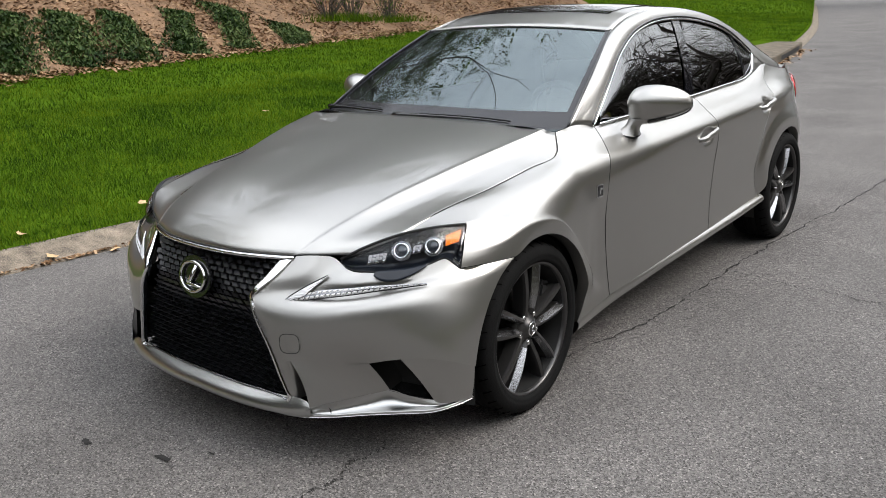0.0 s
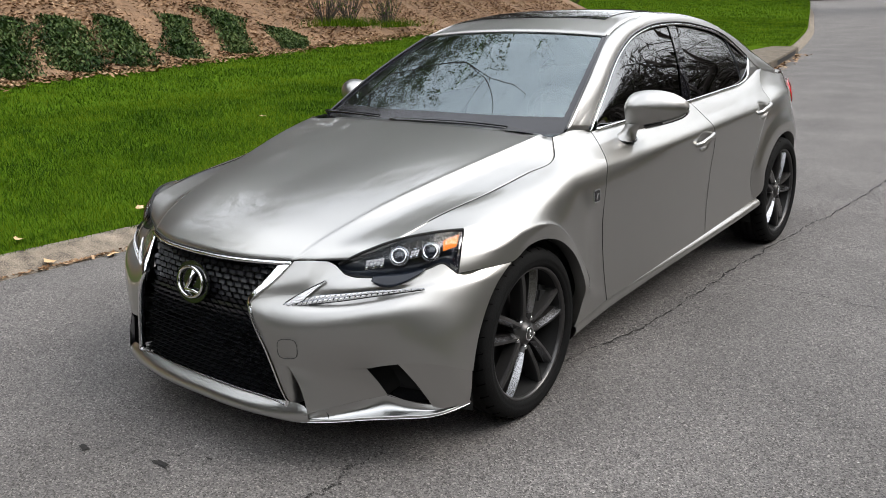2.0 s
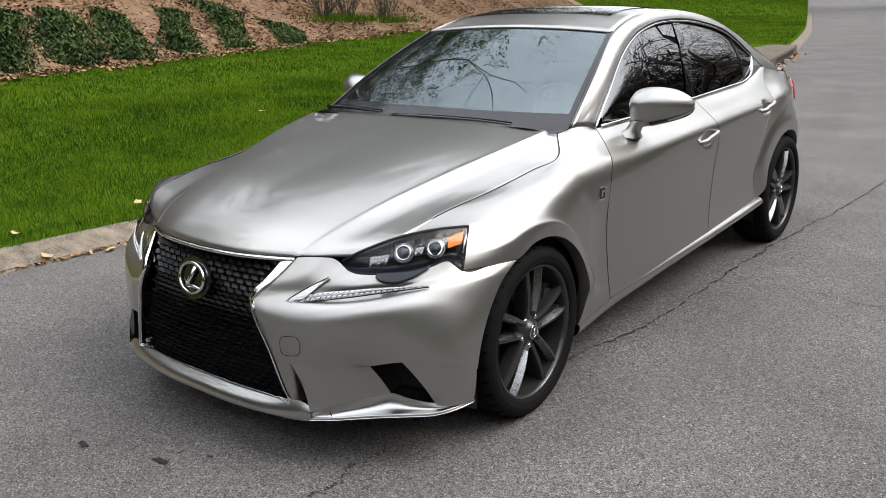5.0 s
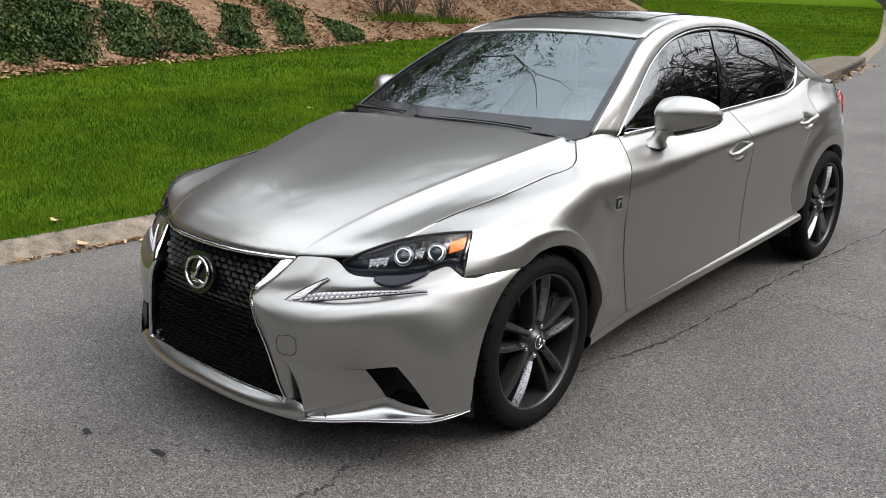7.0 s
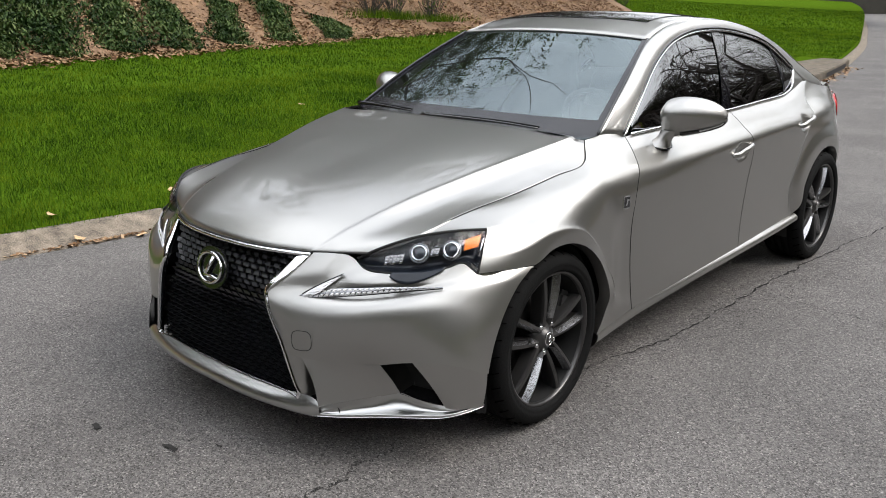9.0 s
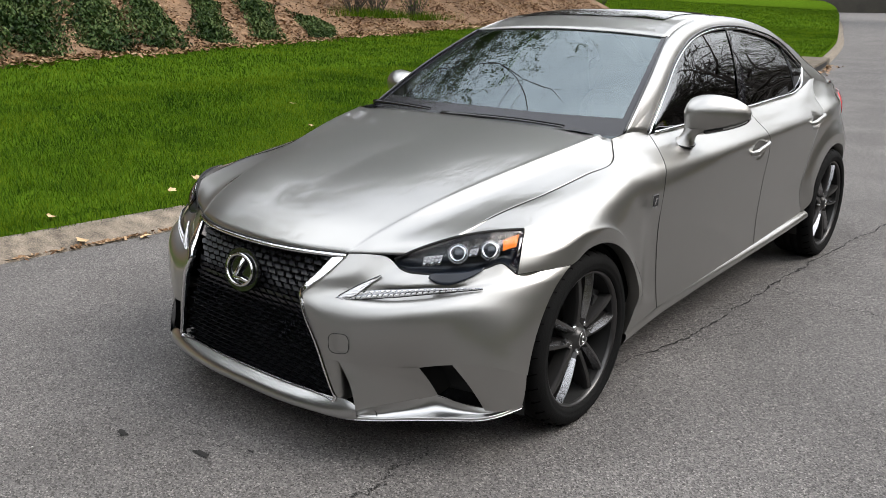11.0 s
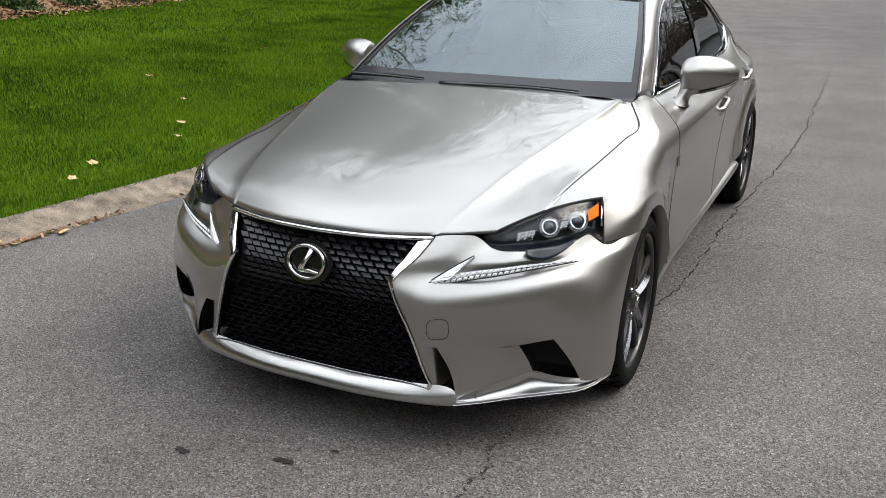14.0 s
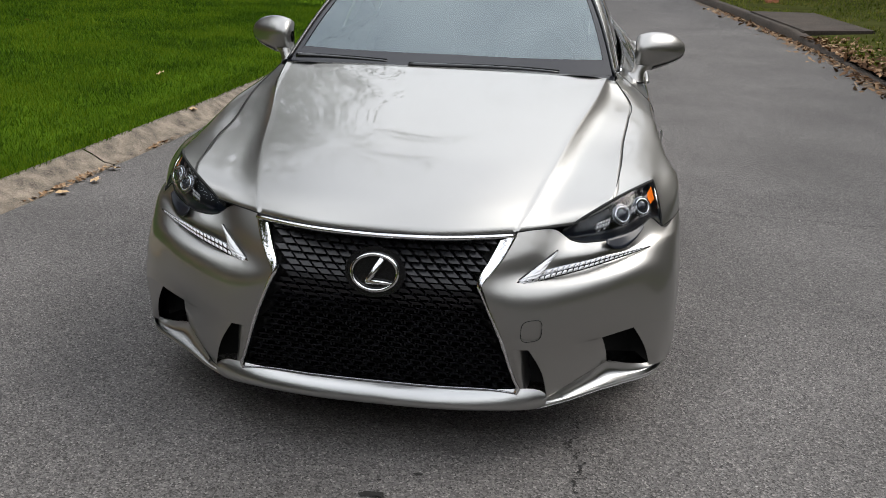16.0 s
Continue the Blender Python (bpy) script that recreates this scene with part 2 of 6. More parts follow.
def spl(pts, n):
    """n points along a smooth curve through pts."""
    p = np.array(pts, float)
    if len(p) == 2:
        s = np.linspace(0, 1, n)[:, None]
        return p[0] * (1 - s) + p[1] * s
    d = np.linalg.norm(np.diff(p, axis=0), axis=1)
    t = np.r_[0, np.cumsum(np.maximum(d, 1e-6))]
    m = np.zeros_like(p)
    slope = np.diff(p, axis=0) / np.diff(t)[:, None]
    h = np.diff(t)
    m[1:-1] = (slope[:-1] * h[1:, None] + slope[1:] * h[:-1, None]) / (h[:-1] + h[1:])[:, None]
    m[0], m[-1] = 1.5 * slope[0] - 0.5 * m[1], 1.5 * slope[-1] - 0.5 * m[-2]
    q = np.linspace(0, t[-1], n)
    k = np.clip(np.searchsorted(t, q, side="right") - 1, 0, len(h) - 1)
    s = ((q - t[k]) / h[k])[:, None]
    hk = h[k][:, None]
    return (2 * s**3 - 3 * s**2 + 1) * p[k] + (s**3 - 2 * s**2 + s) * hk * m[k] + (3 * s**2 - 2 * s**3) * p[k + 1] + (s**3 - s**2) * hk * m[k + 1]


def loft(rows, nu, nv):
    """A grid [nv][nu] of points over a surface through the curves."""
    a = np.array([spl(r, nu) for r in rows])
    return np.array([spl(a[:, i], nv) for i in range(nu)]).transpose(1, 0, 2)


def relax(g, times):
    """Even out a grid of points; its borders and the cells next to them stay."""
    g0, g = np.array(g), np.array(g)
    for k in range(2 * times):
        d = 0.25 * (g[:-2, 1:-1] + g[2:, 1:-1] + g[1:-1, :-2] + g[1:-1, 2:]) - g[1:-1, 1:-1]
        g[1:-1, 1:-1] += d * (0.5 if k % 2 == 0 else -0.52)
    a, b = np.arange(g.shape[0]), np.arange(g.shape[1])
    w = np.minimum(np.minimum(a, a[::-1])[:, None], np.minimum(b, b[::-1])[None, :]) / 5.0
    w = np.clip(w, 0, 1)[..., None]
    return g0 * (1 - w) + g * w


def obj(name, verts, faces, material, parent=None, label="", smooth=True):
    me = bpy.data.meshes.new(name)
    me.from_pydata([tuple(v) for v in verts], [], [tuple(f) for f in faces])
    me.materials.append(material)
    if smooth:
        me.polygons.foreach_set("use_smooth", [True] * len(me.polygons))
    me.update()
    ob = new(name, me)
    ob.parent = parent
    if label:
        ob["label"] = label
    return ob


def part(name, bm, material, parent, label="", smooth=False):
    me = bpy.data.meshes.new(name)
    bm.to_mesh(me)
    bm.free()
    me.materials.append(material)
    if smooth:
        me.polygons.foreach_set("use_smooth", [True] * len(me.polygons))
    ob = new(name, me)
    ob.parent = parent
    if label:
        ob["label"] = label
    return ob


def flip(g):
    return np.array(g) * np.array([-1, 1, 1])


def whole(g):
    """A grid that starts at x = 0, with its mirror image."""
    g = np.array(g)
    return np.concatenate([flip(g)[::-1], g[1:]], axis=0)


def sheet(name, g, material, parent, thick=0.0, label="", inward=True):
    """A grid of points as one smooth panel, thickened to its inner side."""
    g = np.array(g)
    nv, nu = g.shape[:2]
    faces = [(j * nu + i, j * nu + i + 1, (j + 1) * nu + i + 1, (j + 1) * nu + i) for j in range(nv - 1) for i in range(nu - 1)]
    ob = obj(name, g.reshape(-1, 3), faces, material, parent, label)
    if parent:
        c = np.array((0, 1.45, 0.6))
        du, dv = np.diff(g, axis=1)[:-1].reshape(-1, 3), np.diff(g, axis=0)[:, :-1].reshape(-1, 3)
        if np.sum(np.cross(du, dv) * (g[:-1, :-1].reshape(-1, 3) - c)) < 0:
            ob.data.flip_normals()
    if thick:
        sol = ob.modifiers.new("thickness", "SOLIDIFY")
        sol.thickness, sol.offset = thick, -1
        sol.use_rim = thick > 0.002
    return ob


def pair(name, g, material, parent, thick=0.0, label=""):
    """The same panel on both sides of the car."""
    return [sheet(name, g, material, parent, thick, label), sheet(name, flip(g), material, parent, thick, label)]


def tube_mesh(pts, r, n=8, closed=False, flat=1.0):
    """Vertices and faces of a round bar along points; flat squashes it in height."""
    p = np.array(pts, float)
    k = len(p)
    verts, faces = [], []
    for i in range(k):
        a, b = (p[(i - 1) % k], p[(i + 1) % k]) if closed else (p[max(i - 1, 0)], p[min(i + 1, k - 1)])
        t = Vector(b - a).normalized()
        s = t.cross(Vector((0, 0, 1)))
        s = s.normalized() if s.length > 1e-4 else Vector((1, 0, 0))
        u = s.cross(t)
        rr = r[i] if hasattr(r, "__len__") else r
        for j in range(n):
            an = 2 * math.pi * j / n
            verts.append(Vector(p[i]) + s * (rr * math.cos(an)) + u * (rr * flat * math.sin(an)))
    for i in range(k if closed else k - 1):
        for j in range(n):
            i2 = (i + 1) % k
            faces.append((i * n + j, i * n + (j + 1) % n, i2 * n + (j + 1) % n, i2 * n + j))
    if not closed:
        faces += [tuple(range(n))[::-1], tuple(range((k - 1) * n, k * n))]
    return verts, faces


def tube(name, pts, r, material, parent, n=8, closed=False, label="", flat=1.0):
    v, f = tube_mesh(pts, r, n, closed, flat)
    return obj(name, v, f, material, parent, label)


def arc(cy, cz, r, x, a0, a1, n=9):
    """Points of a wheel arch: angles from straight up, towards the rear."""
    return [(x, cy + r * math.sin(radians(a)), cz + r * math.cos(radians(a))) for a in np.linspace(a0, a1, n)]


# ---- ground ----
LEFT = [(-5.4, -60), (-3.0, -5), (-2.60, -0.3), (-2.38, 2), (-2.2, 5), (-2.3, 9), (-3.4, 16.6), (-5.3, 25), (-8.9, 38), (-20, 75), (-40, 130)]
RIGHT = [(3.0, -60), (3.8, -5), (3.86, 7), (3.86, 10), (3.66, 13.5), (3.3, 17.5), (2.5, 28), (0.8, 38), (-9, 75), (-29, 130)]


def edge(side, n=160):
    return spl([(x, y, 0) for x, y in side], n)


def strip(name, rails, material, kind="structure", label="", category=""):
    """A sheet through several rails of equal length."""
    g = np.array(rails)
    ob = sheet(name, g, material, None)
    return tagged(ob, label, category, "", kind)


le, re_ = edge(LEFT), edge(RIGHT)


def shifted(rail, dx, z):
    return rail * np.array([1, 1, 0]) + np.array([dx, 0, z])


strip("road", [le + (re_ - le) * s for s in np.linspace(0, 1, 12)], ASPHALT, label="worn grey asphalt road with fine cracks", category="road")
def kerb_length(rail):
    return strip("kerb_left", [shifted(rail, 0.0, -0.02), shifted(rail, -0.004, 0.008), shifted(rail, -0.075, 0.022), shifted(rail, -0.15, 0.070), shifted(rail, -0.205, 0.096), shifted(rail, -0.23, 0.1), shifted(rail, -0.24, -0.1)], CONCRETE, label="rough brownish concrete kerb along the lawn", category="kerb")


def kerb_run(y0, y1, n):
    ys = np.linspace(y0, y1, n)
    return np.stack([np.interp(ys, le[:, 1], le[:, 0]), ys, np.zeros(n)], 1)


kerb_length(kerb_run(-60, -4.0, 30))
for q in range(12):
    kerb_length(kerb_run(-3.992 + 3 * q, -1.008 + 3 * q, 10))
kerb_length(kerb_run(32.0, 130, 60))
kh = np.stack([np.zeros(len(re_)), np.zeros(len(re_)), np.interp(re_[:, 1], [9.6, 10.3, 18.2, 19.0], [0.0, 0.13, 0.13, 0.0])], axis=1)
strip("kerb_right", [shifted(re_, 0.0, -0.02), shifted(re_, 0.02, 0.0) + kh, shifted(re_, 0.15, 0.02) + kh, shifted(re_, 0.16, -0.1)], WEATHERED, label="dark weathered concrete kerb", category="kerb")


def foot(y):
    """How far from the kerb the lawn meets the bank."""
    return 8.35 + 0.2 * max(0.0, min(y, 60.0) - 3.7) + 0.12 * math.sin(y * 1.7) + 2.2 * max(0.0, min(y, 60.0) - 33.5)


def lawn_z(x, y):
    d = max(0.0, -2.9 - x)
    b = max(0.0, d - foot(y))
    b = min(b, 40.0)
    return 0.09 + 0.045 * d + 0.40 * b - 0.004 * b * b


def lawn_rail(s):
    return [(p[0] - 0.23 - s * (foot(p[1]) + p[0] + 2.67), p[1], lawn_z(p[0] - 0.23 - s * (foot(p[1]) + p[0] + 2.67), p[1])) for p in le]


def bank_rail(c):
    return [(-2.9 - foot(p[1]) - c, p[1], lawn_z(-2.9 - foot(p[1]) - c, p[1])) for p in le]


tagged(strip("ground_lawn", [[(x, y, 0.03) for x, y, z in lawn_rail(0)]] + [lawn_rail(s) for s in np.linspace(0, 1, 12)], SOIL), "mown green lawn beside the kerb", "lawn")
tagged(strip("ground_bank", [bank_rail(c) for c in (-0.01, 0.5, 1, 2, 3.5, 5, 8, 12, 20, 40, 90)], MULCH), "brown leaf-mulched bank above the lawn", "bank")


def verge_z(x, y):
    return 0.10 + 0.02 * max(0.0, x - 4) - 0.055 * max(0.0, y - 19) * min(1.0, max(0.0, (x - 4.2) / 2.0)) * (y < 60)


tagged(strip("ground_verge", [[(p[0] + c, p[1], (verge_z(p[0] + c, p[1]) if c > 0.2 else z) - np.interp(p[1], [17.8, 19.2], [0, 0.09]) * max(0.0, 1 - c / 3)) for p in re_] for c, z in ((0.155, 0.09), (0.6, 0), (1.5, 0), (3, 0), (6, 0), (12, 0), (60, 0), (150, 0))], VERGESOIL), "grassy verge across the road", "lawn")

# ---- the car ----
car = tagged(new("sedan_car"), "silver four-door sports sedan with black spindle grille parked on asphalt", "car")

# hood
HC = [(0, -0.756, 0.700), (0, -0.692, 0.745), (0, -0.486, 0.820), (0, -0.097, 0.905), (0, 0.231, 0.965), (0, 0.425, 0.995)]
HM = [(0.217, -0.736, 0.700), (0.236, -0.672, 0.742), (0.280, -0.466, 0.820), (0.330, -0.097, 0.903), (0.370, 0.231, 0.962), (0.390, 0.430, 0.992)]
HR = [(0.394, -0.672, 0.700), (0.419, -0.613, 0.735), (0.470, -0.437, 0.800), (0.550, -0.078, 0.885), (0.625, 0.231, 0.948), (0.660, 0.441, 0.982)]
HS = [(0.560, -0.584, 0.705), (0.672, -0.490, 0.758), (0.700, -0.290, 0.802), (0.722, 0.000, 0.835), (0.746, 0.210, 0.871), (0.758, 0.373, 0.896), (0.751, 0.396, 0.906), (0.722, 0.436, 0.938), (0.697, 0.470, 0.966)]
hr, hs = spl(HR, 12), spl(HS, 12)
wide = np.linalg.norm(hs - hr, axis=1)[:, None] * np.clip(np.linspace(0, 1, 12) / 0.3, 0, 1)[:, None] * np.array((0, 0, 1))
hood_side = loft([HR, hr * 0.78 + hs * 0.22 - wide * 0.10, hr * 0.40 + hs * 0.60 - wide * 0.07, HS], 48, 18)
sheet("hood", whole(np.concatenate([relax(loft([HC, HM, HR], 48, 24), 10), hood_side])), PAINT, car, 0.008, "silver hood with two sharp creases")

# doors and quarter panels: side curves as functions of the length
def along(pts, y):
    p = np.array(pts, float)
    n = 200
    c = spl(p, n)
    return np.array([np.interp(y, c[:, 1], c[:, 0]), y, np.interp(y, c[:, 1], c[:, 2])])


S0 = [(0.716, 0.466, 0.945), (0.725, 0.752, 0.955), (0.752, 1.161, 0.965), (0.762, 1.595, 0.978), (0.752, 2.047, 0.985), (0.739, 2.467, 0.998), (0.705, 2.790, 1.045)]
S1 = [(0.80, 0.5, 0.892), (0.825, 1.2, 0.908), (0.83, 1.8, 0.92), (0.815, 2.4, 0.94), (0.79, 2.86, 0.955)]
S2 = [(0.862, 0.5, 0.842), (0.889, 1.2, 0.838), (0.892, 1.8, 0.850), (0.880, 2.5, 0.872), (0.864, 2.86, 0.88)]
S3 = [(0.877, 0.5, 0.796), (0.8895, 1.2, 0.823), (0.8925, 1.8, 0.836), (0.8815, 2.5, 0.858), (0.868, 2.86, 0.864)]
S4 = [(0.869, 0.5, 0.62), (0.873, 1.2, 0.62), (0.875, 1.8, 0.62), (0.877, 2.5, 0.63)]
S5 = [(0.860, 0.5, 0.42), (0.861, 1.2, 0.44), (0.863, 1.8, 0.46), (0.870, 2.5, 0.48)]
S6 = [(0.858, 0.5, 0.245), (0.858, 1.25, 0.275), (0.862, 1.9, 0.305), (0.868, 2.5, 0.345)]
SIDE = [S0, S1, S2, S3, S4, S5, S6]
DOOR_F = [0.735, 0.675, 0.615, 0.590, 0.58, 0.61, 0.65]
DOOR_M = [1.665, 1.675, 1.685, 1.69, 1.70, 1.705, 1.71]
DOOR_R = [2.86, 2.62, 2.56, 2.53, 2.37, 2.33, 2.40]


def side_patch(ya, yb, nu=26, nv=36):
    rows = [[along(s, y) for y in np.linspace(a, b, nu)] for s, a, b in zip(SIDE, ya, yb)]
    a = np.array(rows)
    return np.array([spl(a[:, i], nv) for i in range(nu)]).transpose(1, 0, 2)


# fenders
F0 = HS[1:6] + [(0.744, 0.520, 0.940), along(S0, 0.735)]
F1 = [(0.755, -0.382, 0.775), (0.785, -0.1, 0.809), (0.804, 0.2, 0.845), (0.805, 0.5, 0.891), along(S1, 0.675)]
FB = [(0.785, -0.332, 0.776), (0.820, -0.07, 0.797), (0.842, 0.2, 0.824), (0.849, 0.4, 0.842), along(S2, 0.615)]
F2 = [(0.81, -0.28, 0.772), (0.852, -0.05, 0.779), (0.872, 0.2, 0.796), (0.872, 0.4, 0.798), along(S3, 0.590)]
F3 = [(0.826, -0.31, 0.737), (0.880, -0.08, 0.762), (0.889, 0.12, 0.760), (0.886, 0.34, 0.715), (0.879, 0.48, 0.66), along(S4, 0.58)]
F4 = [(0.840, -0.34, 0.69), (0.903, -0.185, 0.707), (0.914, -0.07, 0.733), (0.917, 0.06, 0.728), (0.912, 0.185, 0.688), (0.903, 0.29, 0.60), (0.889, 0.41, 0.47), (0.877, 0.53, 0.35), along(S6, 0.65)]
F5 = [(0.845, -0.366, 0.648), (0.892, -0.26, 0.648)] + arc(0, 0.318, 0.362, 0.921, -25, 78, 7) + [(0.900, 0.366, 0.335), (0.884, 0.364, 0.275), (0.868, 0.360, 0.225)]
F6 = [tuple(np.array(p) + np.array((-0.045, 0, 0)) - np.array((0, p[1], p[2] - 0.318)) * 0.02) for p in F5]
F45 = [tuple((np.array(a) * 0.5 + np.array(b) * 0.5) + np.array((0.0015, 0, 0))) for a, b in zip(spl(F4, 12), spl(F5, 12))]
FG = np.concatenate([relax(loft([F0, F1, FB, F2, F3, F4], 56, 31), 20), loft([F4, F45, F5], 56, 10)[1:]])
de = spl([along(q, y) for q, y in zip(SIDE, DOOR_F)], 80)[::-1]
for row in FG:
    if row[-1][2] > de[0][2]:
        goal = np.array([np.interp(row[-1][2], de[:, 2], de[:, 0]), np.interp(row[-1][2], de[:, 2], de[:, 1]) - 0.001, row[-1][2]])
        pull = np.clip((np.arange(56) - 42) / 13.0, 0, 1)
        row += (goal - row[-1]) * (pull * pull * (3 - 2 * pull))[:, None]
pair("wheel_arch_lip", loft([F5, F6], 44, 3), PAINT, car)


def dished(g, yc, zc):
    """Press the finger recess of a handle into a door skin."""
    r2 = ((g[..., 1] - yc) / 0.068) ** 2 + ((g[..., 2] - zc) / 0.040) ** 2
    g = g.copy()
    g[..., 0] -= 0.022 * np.clip(1.15 - r2, 0, 1) ** 0.7
    return g


pair("front_door", dished(side_patch(DOOR_F, [y - 0.0006 for y in DOOR_M], 90, 72), 1.565, 0.805), PAINT, car, 0.001)
pair("rear_door", dished(side_patch([y + 0.0006 for y in DOOR_M], DOOR_R, 90, 72), 2.425, 0.852), PAINT, car, 0.001)


def sill(y):
    """How far the sill flares out towards the rear wheel."""
    return min(1.0, max(0.0, (y - 0.7) / 1.6)) ** 1.4


R0 = [along(S6, y) for y in np.linspace(0.5, 2.44, 9)]
R0[0] = np.array((0.865, 0.37, 0.225))
ROCK = loft([R0, [p + np.array((0.005 + 0.024 * sill(p[1]), 0, -0.008 - 0.012 * sill(p[1]))) for p in R0], [p + np.array((0.005 + 0.024 * sill(p[1]), 0, -0.022 - 0.012 * sill(p[1]))) for p in R0], [p + np.array((-0.018, 0, -0.060)) for p in R0], [p + np.array((-0.12, 0, -0.075)) for p in R0]], 30, 14)
pair("rocker_panel", ROCK, PAINT, car, 0.001)

Q0 = [along(S0, 2.86), (0.705, 2.980, 1.020), (0.691, 3.180, 0.990), (0.660, 3.430, 0.965), (0.600, 3.610, 0.955)]
Q1 = [along(S1, 2.62), (0.785, 2.86, 0.955), (0.755, 3.1, 0.945), (0.70, 3.35, 0.94), (0.615, 3.6, 0.932)]
Q2 = [along(S2, 2.56), (0.866, 2.8, 0.89), (0.825, 3.05, 0.888), (0.740, 3.32, 0.885), (0.63, 3.6, 0.885)]
Q3 = [along(S3, 2.53), (0.878, 2.75, 0.84), (0.845, 3.0, 0.835), (0.755, 3.3, 0.83), (0.64, 3.6, 0.82)]
Q4 = [along(S4, 2.37), (0.890, 2.55, 0.735), (0.896, 2.8, 0.765), (0.872, 3.02, 0.74), (0.785, 3.28, 0.7), (0.66, 3.6, 0.62)]
Q5 = [along(S5, 2.33), (0.89, 2.42, 0.585), (0.901, 2.6, 0.70), (0.904, 2.8, 0.722), (0.893, 2.98, 0.69), (0.855, 3.16, 0.57), (0.76, 3.38, 0.45)]
Q6 = [along(S6, 2.40)] + [(x - 0.8 * max(0.0, y - 2.9) ** 2, y, z) for x, y, z in arc(2.8, 0.318, 0.362, 0.898, -80, 80, 9)] + [(0.79, 3.2, 0.32)]
Q7 = [tuple(np.array(p) + np.array((-0.045, 0, 0)) - np.array((0, p[1] - 2.8, p[2] - 0.318)) * 0.02) for p in Q6]
pair("quarter_panel", relax(loft([Q0, Q1, Q2, Q3, Q4, Q5, Q6], 60, 48), 40), PAINT, car, 0.001)
pair("wheel_arch_lip", loft([Q6, Q7], 40, 3), PAINT, car)

# roof, pillars, glass
IE = [(0.700, 0.569, 0.975), (0.640, 0.850, 1.145), (0.545, 1.210, 1.325), (0.517, 1.457, 1.385), (0.512, 1.851, 1.405), (0.518, 2.242, 1.374), (0.538, 2.535, 1.310), (0.570, 2.780, 1.229), (0.598, 2.980, 1.140), (0.633, 3.250, 1.012)]
WT = [(0.722, 0.733, 0.953), (0.685, 0.918, 1.085), (0.625, 1.161, 1.228), (0.591, 1.358, 1.302), (0.580, 1.555, 1.340), (0.578, 1.802, 1.350), (0.589, 2.145, 1.322), (0.619, 2.438, 1.257), (0.666, 2.681, 1.132), (0.705, 2.790, 1.052), (0.705, 3.030, 1.012), (0.691, 3.180, 0.990)]
ie, wt = spl(IE, 60), spl(WT, 60)
mid = (ie + wt) / 2 + np.array((0.012, 0, 0.012)) * np.clip(np.arange(60) / 14.0, 0, 1)[:, None]
pair("roof_rail", np.array([spl([a, m, b], 9) for a, m, b in zip(ie, mid, wt)]).transpose(1, 0, 2), PAINT, car, 0.006)
RI = [p for p in IE[2:8]]
ROOF = [[(0, 1.186, 1.350), (0, 1.457, 1.415), (0, 1.851, 1.432), (0, 2.242, 1.400), (0, 2.535, 1.345), (0, 2.750, 1.285)],
        [(0.300, 1.195, 1.342), (0.300, 1.457, 1.408), (0.300, 1.851, 1.425), (0.300, 2.242, 1.392), (0.300, 2.535, 1.337), (0.300, 2.760, 1.272)], RI]
sheet("roof", whole(loft(ROOF, 40, 16)), PAINT, car, 0.006)
WSH = [[(0, 0.441, 0.985), (0, 0.820, 1.175), (0, 1.186, 1.350)], [(0.360, 0.466, 0.980), (0.330, 0.830, 1.170), (0.300, 1.195, 1.342)], [(0.700, 0.569, 0.975), (0.640, 0.850, 1.145), (0.545, 1.210, 1.325)]]
WS = whole(loft(WSH, 24, 14)) - np.array((0, -0.004, 0.006))
sheet("windshield", WS, GLASS, car, 0, "green-tinted windshield reflecting sky and branches").visible_shadow = False
RG = [[(0, 2.750, 1.285), (0, 3.030, 1.150), (0, 3.310, 1.010)], [(0.300, 2.760, 1.272), (0.320, 3.020, 1.142), (0.340, 3.300, 1.005)], [(0.570, 2.780, 1.229), (0.598, 2.980, 1.140), (0.633, 3.250, 1.012)]]
sheet("rear_window", whole(loft(RG, 14, 10)), TINT, car)
TR = [[(0, 3.310, 1.010), (0, 3.530, 1.000), (0, 3.670, 0.985), (0, 3.690, 0.900), (0, 3.670, 0.750)], [(0.400, 3.290, 1.005), (0.400, 3.510, 0.990), (0.400, 3.630, 0.975), (0.400, 3.650, 0.890), (0.400, 3.640, 0.750)], [(0.633, 3.250, 1.012), (0.620, 3.430, 0.972), (0.600, 3.610, 0.955), (0.620, 3.610, 0.880), (0.620, 3.590, 0.750)]]
sheet("trunk_lid", whole(loft(TR, 24, 12)), PAINT, car, 0.006)
pair("deck_corner", loft([Q0[2:], [TR[2][0], TR[2][1], TR[2][2]]], 14, 4), PAINT, car, 0.002)
RB = [[(0, 3.74, 0.75), (0, 3.78, 0.55), (0, 3.74, 0.28)], [(0.45, 3.71, 0.75), (0.45, 3.75, 0.55), (0.45, 3.70, 0.28)], [(0.655, 3.61, 0.75), (0.68, 3.6, 0.55), (0.68, 3.5, 0.32)], [(0.755, 3.36, 0.72), (0.755, 3.36, 0.5), (0.755, 3.22, 0.32)]]
sheet("rear_bumper", whole(loft(RB, 14, 18)), PAINT, car, 0.006)
bot = [along(S0, y) for y in np.linspace(0.775, 2.83, 50)]
top = spl(WT[:10], 80)
belt_c = np.array(bot)


